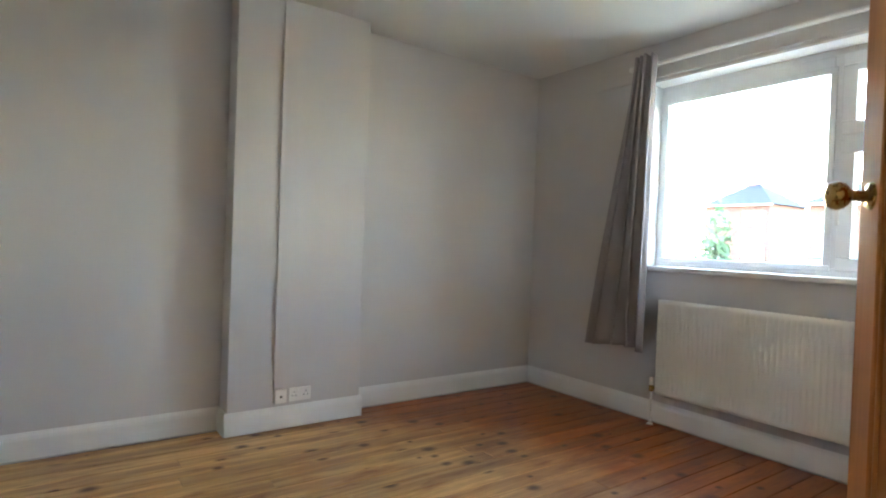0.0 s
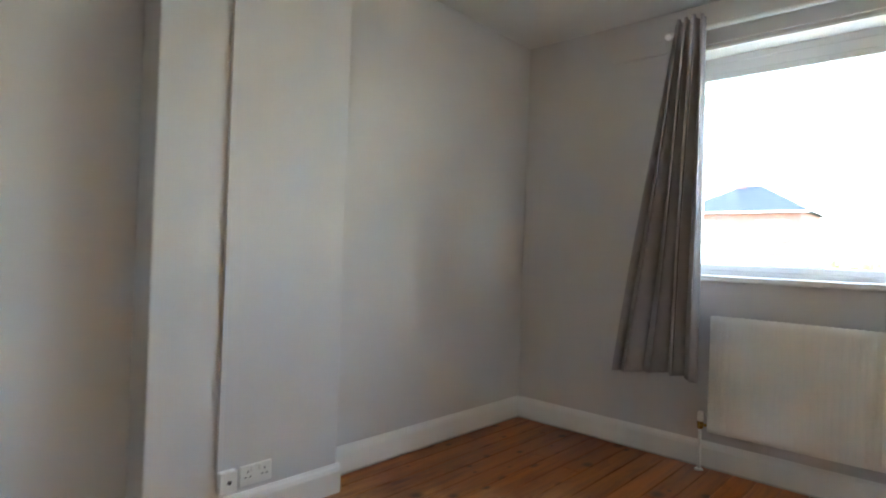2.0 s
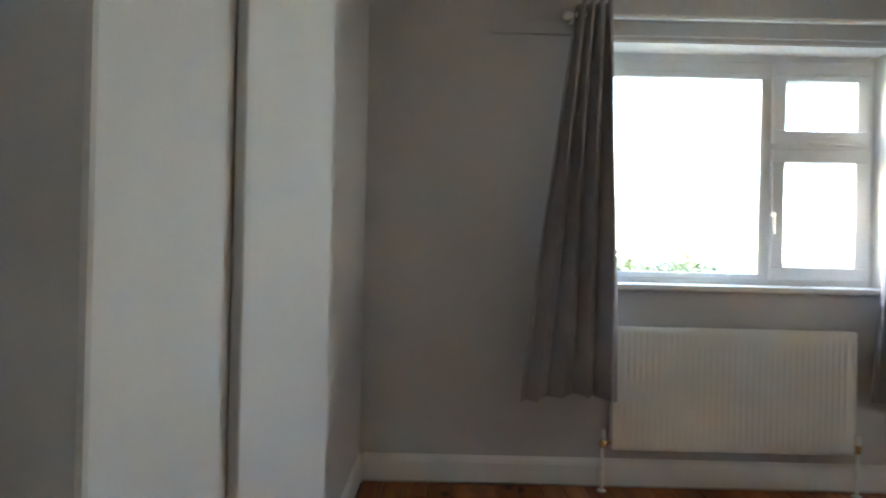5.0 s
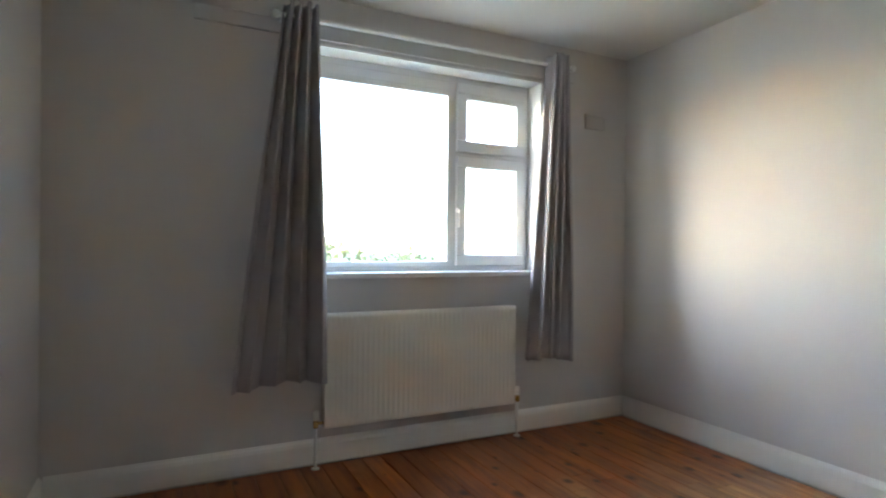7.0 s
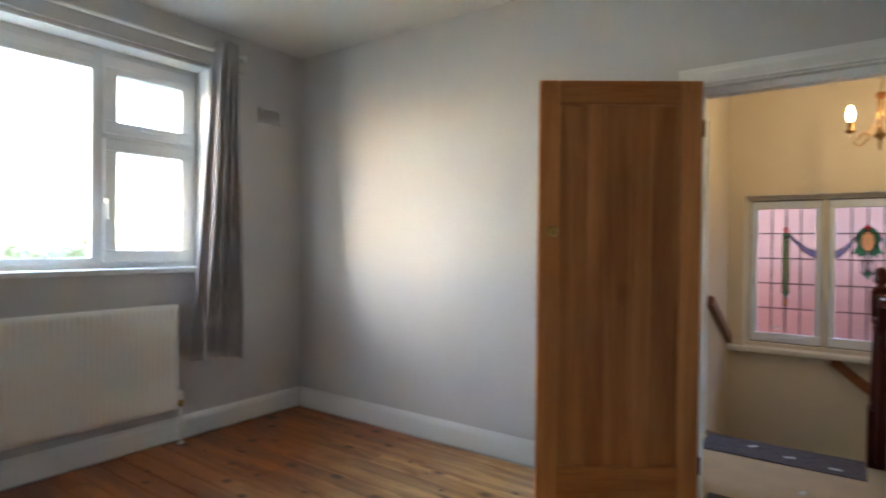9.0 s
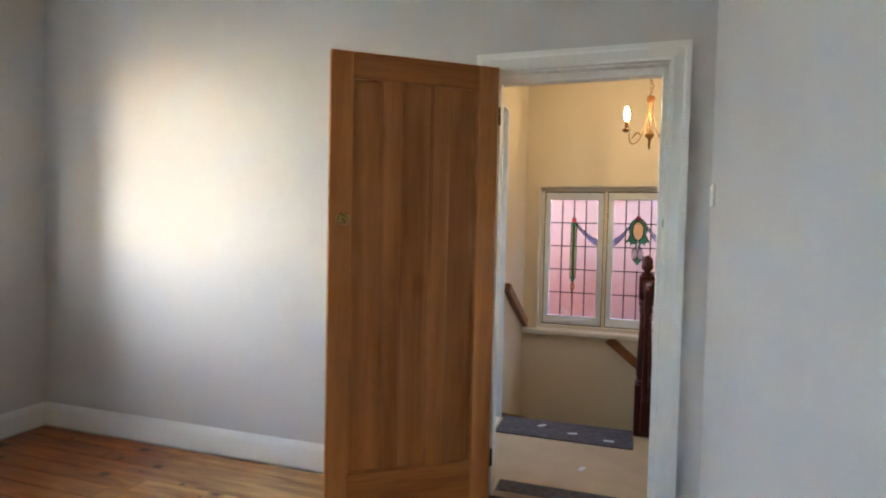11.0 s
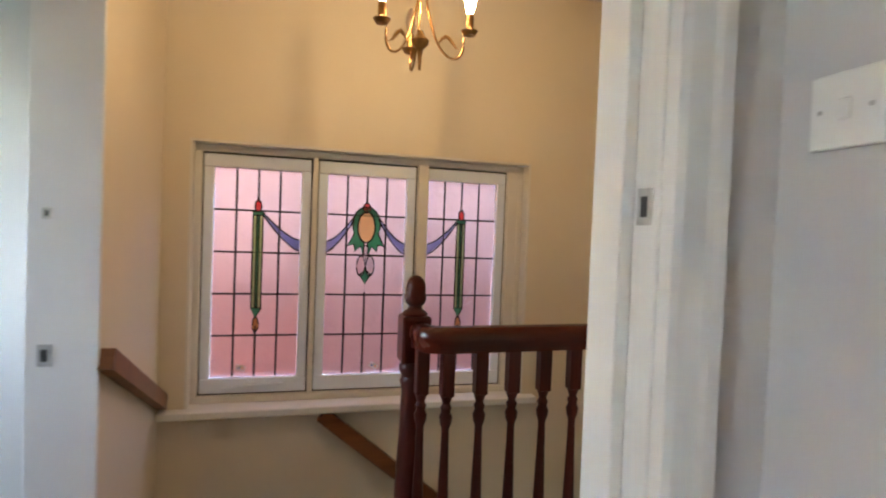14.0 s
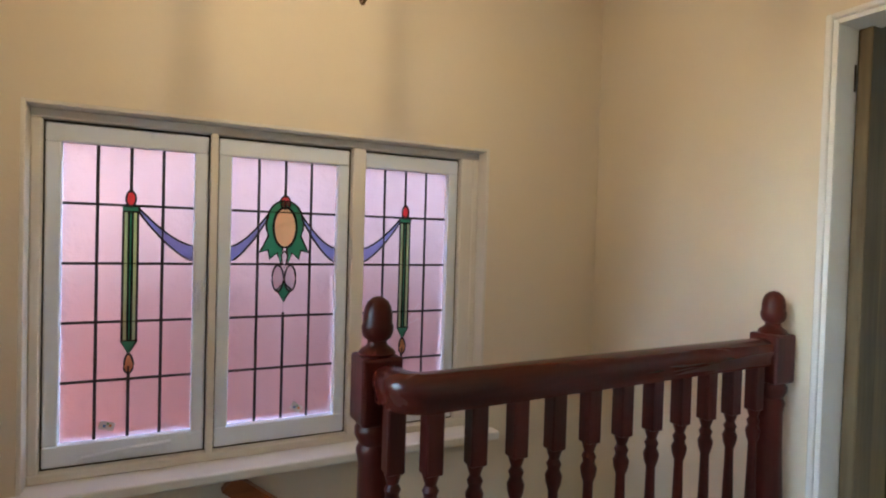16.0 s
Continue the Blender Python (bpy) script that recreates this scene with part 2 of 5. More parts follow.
def stained_floor(m):
    """A redder, darker old stain left along the window side of pale worn boards."""
    n, l = m.node_tree.nodes, m.node_tree.links
    b = n["Principled BSDF"]
    src = b.inputs["Base Color"].links[0].from_socket
    tc, sep, no = n.new("ShaderNodeTexCoord"), n.new("ShaderNodeSeparateXYZ"), n.new("ShaderNodeTexNoise")
    l.new(tc.outputs["Object"], sep.inputs[0])
    no.inputs["Scale"].default_value, no.inputs["Detail"].default_value = 2.6, 5
    l.new(tc.outputs["Object"], no.inputs["Vector"])
    wob = n.new("ShaderNodeMath")
    wob.operation, wob.inputs[1].default_value = "MULTIPLY_ADD", 1.3
    l.new(no.outputs["Fac"], wob.inputs[0])
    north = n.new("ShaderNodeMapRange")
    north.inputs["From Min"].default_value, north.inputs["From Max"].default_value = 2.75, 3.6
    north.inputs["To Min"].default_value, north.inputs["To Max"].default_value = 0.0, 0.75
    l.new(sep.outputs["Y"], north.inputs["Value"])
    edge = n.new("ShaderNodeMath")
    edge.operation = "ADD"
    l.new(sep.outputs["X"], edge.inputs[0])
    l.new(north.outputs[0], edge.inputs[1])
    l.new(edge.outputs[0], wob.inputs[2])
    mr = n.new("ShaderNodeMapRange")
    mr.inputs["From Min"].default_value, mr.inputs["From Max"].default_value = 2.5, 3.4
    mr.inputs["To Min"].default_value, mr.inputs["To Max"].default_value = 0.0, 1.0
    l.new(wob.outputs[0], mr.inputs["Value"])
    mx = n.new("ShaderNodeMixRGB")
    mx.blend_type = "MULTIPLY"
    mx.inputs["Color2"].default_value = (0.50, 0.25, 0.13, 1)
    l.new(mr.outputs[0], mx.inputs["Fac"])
    l.new(src, mx.inputs["Color1"])
    pm, pn, pr, pb = n.new("ShaderNodeMapping"), n.new("ShaderNodeTexNoise"), n.new("ShaderNodeMapRange"), n.new("ShaderNodeMixRGB")
    pm.inputs["Scale"].default_value = (1.6, 7.0, 1.0)
    l.new(tc.outputs["Object"], pm.inputs["Vector"])
    l.new(pm.outputs[0], pn.inputs["Vector"])
    pn.inputs["Scale"].default_value, pn.inputs["Detail"].default_value, pn.inputs["Distortion"].default_value = 1.7, 6, 0.8
    pr.inputs["From Min"].default_value, pr.inputs["From Max"].default_value = 0.52, 0.72
    pr.inputs["To Max"].default_value = 0.8
    l.new(pn.outputs["Fac"], pr.inputs["Value"])
    pb.blend_type = "MULTIPLY"
    pb.inputs["Color2"].default_value = (0.55, 0.36, 0.24, 1)
    l.new(pr.outputs[0], pb.inputs["Fac"])
    l.new(mx.outputs["Color"], pb.inputs["Color1"])
    l.new(pb.outputs["Color"], b.inputs["Base Color"])
    return m


def glass(name, color, rough, ripple=0.0, ripple_scale=30.0):
    m = bpy.data.materials.new(name)
    m.use_nodes = True
    n, l = m.node_tree.nodes, m.node_tree.links
    b = n["Principled BSDF"]
    b.inputs["Base Color"].default_value, b.inputs["Roughness"].default_value = (*color, 1), rough
    b.inputs["Transmission Weight"].default_value, b.inputs["IOR"].default_value = 1.0, 1.45
    if ripple:
        tc, no, bp = n.new("ShaderNodeTexCoord"), n.new("ShaderNodeTexNoise"), n.new("ShaderNodeBump")
        no.inputs["Scale"].default_value, no.inputs["Detail"].default_value = ripple_scale, 3
        bp.inputs["Strength"].default_value, bp.inputs["Distance"].default_value = ripple, 0.01
        l.new(tc.outputs["Object"], no.inputs["Vector"])
        l.new(no.outputs["Fac"], bp.inputs["Height"])
        l.new(bp.outputs[0], b.inputs["Normal"])
    return m


M_WALL = mat("grey wall paint", (0.58, 0.562, 0.558), 0.75, vary=0.03, scale=1.5, bump=0.12, bump_scale=90)
M_CEIL = mat("white ceiling paint", (0.70, 0.69, 0.67), 0.85, vary=0.02, scale=2, bump=0.15, bump_scale=70)
M_CREAM = mat("cream wall paint", (0.74, 0.66, 0.54), 0.7, vary=0.03, scale=1.5, bump=0.12, bump_scale=90)
M_WHITE = mat("white gloss paint", (0.78, 0.78, 0.77), 0.48, vary=0.025, scale=4, bump=0.06, bump_scale=40, fine=0.06)
M_PVC = mat("white window frame", (0.80, 0.82, 0.84), 0.3, vary=0.02, scale=6, fine=0.05)
M_FRAMECREAM = mat("off white painted timber", (0.74, 0.71, 0.66), 0.4, vary=0.03, scale=5, bump=0.08, bump_scale=50)
# white casement paint; the blue of daylight falling on it is mixed into the colour
M_CASEMENT = mat("white paint tinted daylight blue", (0.78, 0.86, 0.99), 0.3, vary=0.03, scale=6, bump=0.1, bump_scale=40, fine=0.06)
M_RAD = mat("cream radiator enamel", (0.78, 0.77, 0.73), 0.35, vary=0.02, scale=5, fine=0.05)
M_PLASTIC = mat("white plastic", (0.78, 0.77, 0.74), 0.4, vary=0.02, scale=8)
M_DARK = mat("dark slot", (0.03, 0.03, 0.03), 0.6, vary=0.2, scale=20)
M_GAP = mat("dark gap under boards", (0.02, 0.013, 0.008), 0.9, vary=0.3, scale=10)
M_CURTAIN = mat("grey lilac curtain cloth", (0.36, 0.335, 0.355), 0.85, vary=0.07, scale=7, bump=0.5, bump_scale=400, stretch=(1, 1, 0.4))
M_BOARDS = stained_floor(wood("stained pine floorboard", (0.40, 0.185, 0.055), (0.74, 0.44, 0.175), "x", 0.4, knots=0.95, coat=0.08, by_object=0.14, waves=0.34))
M_PINE = wood("waxed pine door", (0.31, 0.105, 0.029), (0.54, 0.215, 0.066), "z", 0.45, knots=0.5, grain=9, spec=0.3, by_object=0.16, waves=0.2)
M_MAHOG = wood("dark mahogany stain", (0.034, 0.0035, 0.0022), (0.075, 0.009, 0.005), "z", 0.34, coat=0.0, grain=12, spec=0.3)
M_MAHOG_X = wood("dark mahogany stain along", (0.04, 0.0042, 0.0026), (0.09, 0.012, 0.006), "x", 0.24, coat=0.0, grain=12, spec=0.4)
M_RAIL = wood("stained handrail timber", (0.13, 0.046, 0.018), (0.24, 0.092, 0.036), "x", 0.4, coat=0.0, grain=10, spec=0.3)
M_BRASS = mat("aged brass", (0.42, 0.27, 0.09), 0.28, metal=1.0, vary=0.2, scale=20, fine=0.1)
M_BRONZE = mat("antique bronze", (0.26, 0.15, 0.06), 0.35, metal=1.0, vary=0.25, scale=30, fine=0.1)
M_COPPER = mat("copper collar", (0.65, 0.30, 0.15), 0.25, metal=1.0, vary=0.15, scale=20)
M_STEEL = mat("worn steel plate", (0.45, 0.44, 0.42), 0.35, metal=1.0, vary=0.2, scale=30, fine=0.1)
M_HINGE = mat("dark iron hinge", (0.06, 0.05, 0.05), 0.5, metal=0.8, vary=0.2, scale=30)
M_LEAD = mat("dark lead came", (0.035, 0.03, 0.03), 0.55, metal=0.4, vary=0.25, scale=40)
M_LINO = mat("beige floor sheet", (0.50, 0.37, 0.22), 0.6, vary=0.08, scale=5, bump=0.15, bump_scale=60)
M_CARPET = mat("blue grey stair carpet", (0.105, 0.09, 0.098), 0.95, vary=0.3, scale=25, bump=1.0, bump_scale=250)
M_BARE = mat("dusty bare stair timber", (0.30, 0.21, 0.15), 0.8, vary=0.25, scale=8, bump=0.3, bump_scale=60)
M_PAPER = mat("torn white paper", (0.7, 0.7, 0.72), 0.9, vary=0.08, scale=20)
M_INK_A = mat("orange print", (0.75, 0.30, 0.05), 0.7, vary=0.1)
M_INK_B = mat("blue print", (0.10, 0.25, 0.55), 0.7, vary=0.1)
M_INK_C = mat("green print", (0.15, 0.40, 0.12), 0.7, vary=0.1)
M_GLASS = glass("window glass", (1, 1, 1), 0.0)
M_PINK = glass("pink rippled glass", (0.42, 0.238, 0.226), 0.5, 0.5, 22)
M_GREEN = glass("light green glass", (0.30, 0.44, 0.14), 0.35, 0.3)
M_DEEPGREEN = glass("deep green glass", (0.01, 0.16, 0.05), 0.35, 0.3)
M_LILAC = glass("lilac blue glass", (0.20, 0.24, 0.55), 0.35, 0.3)
M_RED = glass("red glass", (0.6, 0.015, 0.015), 0.35, 0.3)
M_AMBER = glass("amber glass", (0.68, 0.40, 0.13), 0.35, 0.3)
M_ORANGE = glass("orange glass", (0.45, 0.13, 0.02), 0.35, 0.3)
M_CLEAR = glass("pale obscured glass", (0.55, 0.45, 0.45), 0.35, 0.3)
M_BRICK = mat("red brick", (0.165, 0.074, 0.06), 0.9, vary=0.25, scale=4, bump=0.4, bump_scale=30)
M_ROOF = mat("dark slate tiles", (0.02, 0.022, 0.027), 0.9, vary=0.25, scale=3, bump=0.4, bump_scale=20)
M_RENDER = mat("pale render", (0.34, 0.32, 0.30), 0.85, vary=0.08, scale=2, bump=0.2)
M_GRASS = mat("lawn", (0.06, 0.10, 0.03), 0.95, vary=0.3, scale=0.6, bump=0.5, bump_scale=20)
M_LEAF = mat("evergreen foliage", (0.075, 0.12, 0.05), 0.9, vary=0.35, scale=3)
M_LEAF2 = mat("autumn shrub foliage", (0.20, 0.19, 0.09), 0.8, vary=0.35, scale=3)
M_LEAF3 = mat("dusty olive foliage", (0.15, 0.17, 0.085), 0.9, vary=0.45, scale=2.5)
M_BARK = mat("brown bark", (0.09, 0.06, 0.04), 0.9, vary=0.3, scale=8, bump=0.5)
M_FAR = mat("white far window", (0.7, 0.72, 0.75), 0.4, vary=0.05)
M_FARGLASS = mat("dark far pane", (0.06, 0.07, 0.08), 0.08, vary=0.1)
M_SHEDROOF = mat("grey felt roof", (0.16, 0.16, 0.16), 0.9, vary=0.2, scale=3)


def bulb_material(name, color, strength):
    m = bpy.data.materials.new(name)
    m.use_nodes = True
    n, l = m.node_tree.nodes, m.node_tree.links
    em = n.new("ShaderNodeEmission")
    em.inputs["Color"].default_value, em.inputs["Strength"].default_value = (*color, 1), strength
    l.new(em.outputs[0], n["Material Output"].inputs["Surface"])
    return m


M_BULB = bulb_material("lit candle bulb", (1.0, 0.71, 0.37), 6.4)
M_BULB_ROOM = bulb_material("lit room bulb", (1.0, 0.72, 0.42), 1.3)


# ---- structure: bedroom ----
def structure(name, bm, material, label):
    return tagged(part(name, bm, material), label, kind="structure")


T = 0.13
structure("wall_north", box(XL - T, XW + 0.3, YB, YB + 0.25, -0.02, ZC), M_WALL, "grey painted plaster wall behind the chimney breast")
structure("wall_west", box(XL - T, XL, YD, YB, -0.02, ZC), M_WALL, "grey painted plaster wall with a light switch")
CH0, CH1, YCH = 0.965, 1.82, 3.505
structure("chimney_breast", box(CH0, CH1, YCH, YB - 0.002, 0.0, ZC - 0.002, 0.006, 2), M_WALL, "shallow grey painted chimney breast")
WIN_Y0, WIN_Y1, WIN_Z0, WIN_Z1 = 0.85, 2.58, 1.07, 2.37
bm = bmesh.new()
for y0, y1, z0, z1 in ((YD - 0.0, WIN_Y0, -0.02, ZC), (WIN_Y1, YB, -0.02, ZC), (WIN_Y0, WIN_Y1, -0.02, WIN_Z0), (WIN_Y0, WIN_Y1, WIN_Z1, ZC)):
    box(XW, XW + 0.28, y0, y1, z0, z1, bm=bm)
structure("wall_east", bm, M_WALL, "grey painted window wall with a deep reveal")
bm = bmesh.new()
LIN, JX = 0.028, 0.0
for x0, x1, z0, z1 in ((XL, JX - LIN, -0.02, ZC), (OPEN_W + LIN, XW, -0.02, ZC), (JX - LIN, OPEN_W + LIN, OPEN_H + LIN, ZC)):
    box(x0, x1, YD + 0.01, Y0, z0, z1, bm=bm)
structure("wall_south", bm, M_WALL, "grey painted wall with the doorway to the landing")
structure("ceiling", box(XL - T, XW + 0.28, YD, YB + 0.25, ZC, ZC + 0.15), M_CEIL, "white painted bedroom ceiling")
floor = structure("floor", box(XL - T, XW + 0.28, YD - 0.01, YB + 0.25, -0.12, -0.022), M_GAP, "stained pine floorboards with dark knots")

# reveal lining of the bedroom window
bm = bmesh.new()
box(XW + 0.001, XW + 0.16, WIN_Y0 - 0.001, WIN_Y0 + 0.012, WIN_Z0, WIN_Z1, bm=bm)
box(XW + 0.001, XW + 0.16, WIN_Y1 - 0.012, WIN_Y1 + 0.001, WIN_Z0, WIN_Z1, bm=bm)
box(XW + 0.001, XW + 0.16, WIN_Y0, WIN_Y1, WIN_Z1 - 0.012, WIN_Z1 + 0.001, bm=bm)
structure("trim", bm, M_WHITE, "white painted window reveal")

# skirting boards
SK = [(0, 0.0), (0.018, 0.0), (0.018, 0.10), (0.014, 0.118), (0.008, 0.128), (0.005, 0.136), (0, 0.136)]


def skirting(x0, y0, x1, y1, nx, ny, material=None, z=0.0):
    """From one end to the other; (nx, ny) points into the room."""
    bm = bmesh.new()
    rings = []
    for x, y in ((x0, y0), (x1, y1)):
        rings.append([bm.verts.new((x + nx * d, y + ny * d, z + h)) for d, h in SK])
    n = len(SK)
    bm.faces.new(rings[0])
    bm.faces.new(rings[1])
    for i in range(n):
        bm.faces.new((rings[0][i], rings[0][(i + 1) % n], rings[1][(i + 1) % n], rings[1][i]))
    bmesh.ops.recalc_face_normals(bm, faces=bm.faces)
    return structure("baseboard", bm, material or M_WHITE, "white gloss painted skirting board")


skirting(XL, YB, CH0 - 0.001, YB, 0, -1, z=0.007)
skirting(CH0, YB - 0.019, CH0, YCH + 0.001, -1, 0, z=0.007)
skirting(CH0 - 0.016, YCH, CH1 + 0.016, YCH, 0, -1, z=0.007)
skirting(CH1, YB - 0.019, CH1, YCH + 0.001, 1, 0, z=0.007)
skirting(CH1 + 0.001, YB, XW, YB, 0, -1, z=0.007)
skirting(XW, Y0, XW, YB - 0.018, -1, 0, z=0.007)
skirting(OPEN_W + 0.10, Y0, XW - 0.018, Y0, 0, 1, z=0.007)
skirting(XL, Y0, XL, YB - 0.018, 1, 0, z=0.007)

# door lining, stops and architraves of the bedroom doorway
bm = bmesh.new()
box(JX - LIN, JX, YD, Y0 + 0.002, 0, OPEN_H, 0.002, bm=bm)
box(OPEN_W, OPEN_W + LIN, YD, Y0 + 0.002, 0, OPEN_H, 0.002, bm=bm)
box(JX - LIN, OPEN_W + LIN, YD, Y0 + 0.002, OPEN_H, OPEN_H + LIN, 0.002, bm=bm)
box(JX, JX + 0.02, YD + 0.004, Y0 - 0.042, 0, OPEN_H, 0.002, bm=bm)
box(OPEN_W - 0.02, OPEN_W, YD + 0.004, Y0 - 0.042, 0, OPEN_H, 0.002, bm=bm)
box(JX + 0.02, OPEN_W - 0.02, YD + 0.004, Y0 - 0.042, OPEN_H - 0.035, OPEN_H, 0.002, bm=bm)
structure("door_frame_1", bm, M_WHITE, "white gloss painted bedroom door lining")
AR = [(0, 0), (0, 0.022), (0.012, 0.024), (0.05, 0.017), (0.06, 0.02), (0.078, 0.02), (0.08, 0)]


def architrave(x0, x1, top, y, sign, name="trim", w=0.08):
    """Moulded surround on a face y; sign: the way it stands proud."""
    bm = bmesh.new()
    for xs, s in ((x0 - 0.006, -1), (x1 + 0.006, 1)):
        pr = [(xs + s * u, y + sign * (v + 0.002)) for u, v in AR]
        a = [bm.verts.new((px, py, 0)) for px, py in pr]
        b = [bm.verts.new((px, py, top + 0.006 + u)) for (px, py), (u, v) in zip(pr, AR)]
        k = len(pr)
        bm.faces.new(a)
        for i in range(k):
            bm.faces.new((a[i], a[(i + 1) % k], b[(i + 1) % k], b[i]))
    pr = [(u, v) for u, v in AR]
    a = [bm.verts.new((x0 - 0.006 - u, y + sign * (v + 0.002), top + 0.006 + u)) for u, v in pr]
    b = [bm.verts.new((x1 + 0.006 + u, y + sign * (v + 0.002), top + 0.006 + u)) for u, v in pr]
    k = len(pr)
    for i in range(k):
        bm.faces.new((a[i], a[(i + 1) % k], b[(i + 1) % k], b[i]))
    bmesh.ops.recalc_face_normals(bm, faces=bm.faces)
    return structure(name, bm, M_WHITE, "white gloss moulded door architrave")


architrave(JX, OPEN_W, OPEN_H, Y0, 1)

# ---- structure: landing ----
bm = bmesh.new()
LW0, LW1, LZ0, LZ1 = -0.745, 0.808, 0.485, 1.632
for x0, x1, z0, z1 in ((XR - T, LW0, -2.7, ZL), (LW1, XA + T, -2.7, ZL), (LW0, LW1, -2.7, LZ0), (LW0, LW1, LZ1, ZL)):
    box(x0, x1, YW - 0.28, YW, z0, z1, bm=bm)
structure("wall_landing_south", bm, M_CREAM, "cream painted stair wall under and over the leaded window")
D2Y0, D2Y1, D2H = -1.09, -0.33, 2.08
bm = bmesh.new()
for y0, y1, z0, z1 in ((YW, D2Y0, -2.7, ZL), (D2Y1, YD + 0.01, -0.12, ZL), (D2Y0, D2Y1, D2H, ZL), (D2Y0, D2Y1, -2.7, -0.0)):
    box(XA, XA + 0.17, y0, y1, z0, z1, bm=bm)
structure("wall_landing_east", bm, M_CREAM, "cream painted landing wall with a doorway and handrail")
D3Y0, D3Y1, D3H = -0.90, -0.16, 1.945
bm = bmesh.new()
for y0, y1, z0, z1 in ((YW, D3Y0, -2.7, ZL), (D3Y1, YD + 0.006, -0.12, ZL), (D3Y0, D3Y1, D3H, ZL), (D3Y0, D3Y1, -2.7, 0.0)):
    box(XR - T, XR, y0, y1, z0, z1, bm=bm)
structure("wall_landing_west", bm, M_CREAM, "cream painted landing wall beside the far door")
bm = bmesh.new()
box(XR, JX - LIN, YD - 0.008, YD + 0.006, -0.12, ZL, bm=bm)
box(OPEN_W + LIN, XA, YD - 0.008, YD + 0.006, -0.12, ZL, bm=bm)
box(JX - LIN, OPEN_W + LIN, YD - 0.008, YD + 0.006, OPEN_H + LIN, ZL, bm=bm)
box(XR - T, XL - T, YD + 0.008, YD + 0.3, -0.12, ZL, bm=bm)
box(XR - T, XR - 0.002, YD + 0.301, 1.1, -0.12, ZL, bm=bm)
structure("wall_landing_north", bm, M_CREAM, "cream painted landing side of the bedroom wall")
structure("ceiling_landing", box(XR - T, XA + 0.17, YW - 0.28, YD + 0.004, ZL, ZL + 0.15), M_CEIL, "white landing ceiling warmed by the chandelier")
EDGE = -1.115
structure("floor_landing", box(XR, XA, EDGE, YD - 0.001, -0.2, -0.004), M_LINO, "beige sheet floor of the landing")
structure("doormat_threshold", box(JX, OPEN_W, YD - 0.0, Y0 - 0.05, -0.02, 0.001, 0.002), M_BARE, "worn timber threshold strip")
skirting(-LIN - 0.09, YD - 0.008, XR, YD - 0.008, 0, -1)

# stair hall below, closed
structure("floor_hall", box(XR - T, XA + T, YW, YD, -2.8, -2.7), M_LINO, "hall floor below the stairs")
structure("wall_hall_north", box(XR - T, XA + T, YD - 0.0, YD + 0.13, -2.8, -0.125), M_CREAM, "hall wall below the landing")

# ---- rooms seen through open doors ----
for nm, x0, x1, y0, y1, side in (("bathroom", XA + 0.17, 2.6, -1.75, -0.03, 1), ("room", -4.2, XR - T, -2.2, 0.9, -1)):
    bm = bmesh.new()
    far = x1 if side > 0 else x0
    f0, f1 = min(far, far + 0.1 * side), max(far, far + 0.1 * side)
    box(x0 - 0.1, x1 + (0.1 if side > 0 else 0), y0 - 0.1, y0, -0.1, ZL, bm=bm)
    if side < 0:
        box(x0 - 0.1, x1, y1, y1 + 0.1, -0.1, ZL, bm=bm)
    mid = (y0 + y1) / 2 if side > 0 else -1.55
    wide, lo, hi = (0.40, 1.05, 2.0) if side > 0 else (0.5, 1.1, 1.9)
    for a, b, z0, z1 in ((y0, mid - wide, -0.1, ZL), (mid + wide, y1, -0.1, ZL), (mid - wide, mid + wide, -0.1, lo), (mid - wide, mid + wide, hi, ZL)):
        box(f0, f1, a, b, z0, z1, bm=bm)
    structure("wall_" + nm, bm, M_CEIL, "pale painted walls of a side room")
    structure("floor_" + nm, box(x0, x1, y0, y1, -0.1, -0.005), M_LINO, "plain floor of a side room")
    structure("ceiling_" + nm, box(x0 - 0.1, x1 + 0.1, y0 - 0.1, y1 + 0.1, ZL + 0.002, ZL + 0.1), M_CEIL, "white ceiling of a side room")


def side_door_frame(x0, x1, y0, y1, h, name):
    bm = bmesh.new()
    box(x0 - 0.004, x1 + 0.004, y0, y0 + 0.02, 0, h, 0.002, bm=bm)
    box(x0 - 0.004, x1 + 0.004, y1 - 0.02, y1, 0, h, 0.002, bm=bm)
    box(x0 - 0.004, x1 + 0.004, y0 + 0.02, y1 - 0.02, h - 0.02, h, 0.002, bm=bm)
    return structure(name, bm, M_WHITE, "white painted door lining off the landing")


side_door_frame(XA, XA + 0.17, D2Y0, D2Y1, D2H, "door_frame_2")
side_door_frame(XR - T, XR, D3Y0, D3Y1, D3H, "door_frame_3")
bm = bmesh.new()
box(XR, XR + 0.016, D3Y0 - 0.012, D3Y0 + 0.006, 0, D3H + 0.012, 0.004, bm=bm)
box(XR, XR + 0.016, D3Y1 - 0.006, D3Y1 + 0.005, 0, D3H + 0.012, 0.004, bm=bm)
box(XR, XR + 0.016, D3Y0 + 0.006, D3Y1 - 0.006, D3H - 0.006, D3H + 0.012, 0.004, bm=bm)
structure("trim", bm, M_WHITE, "white painted door surround")

# ---- bedroom window ----
XF = XW + 0.16
win = thing("window_1", (XF, (WIN_Y0 + WIN_Y1) / 2, WIN_Z0), "white framed window with a large pane and an opening side light", "window", kind="structure")


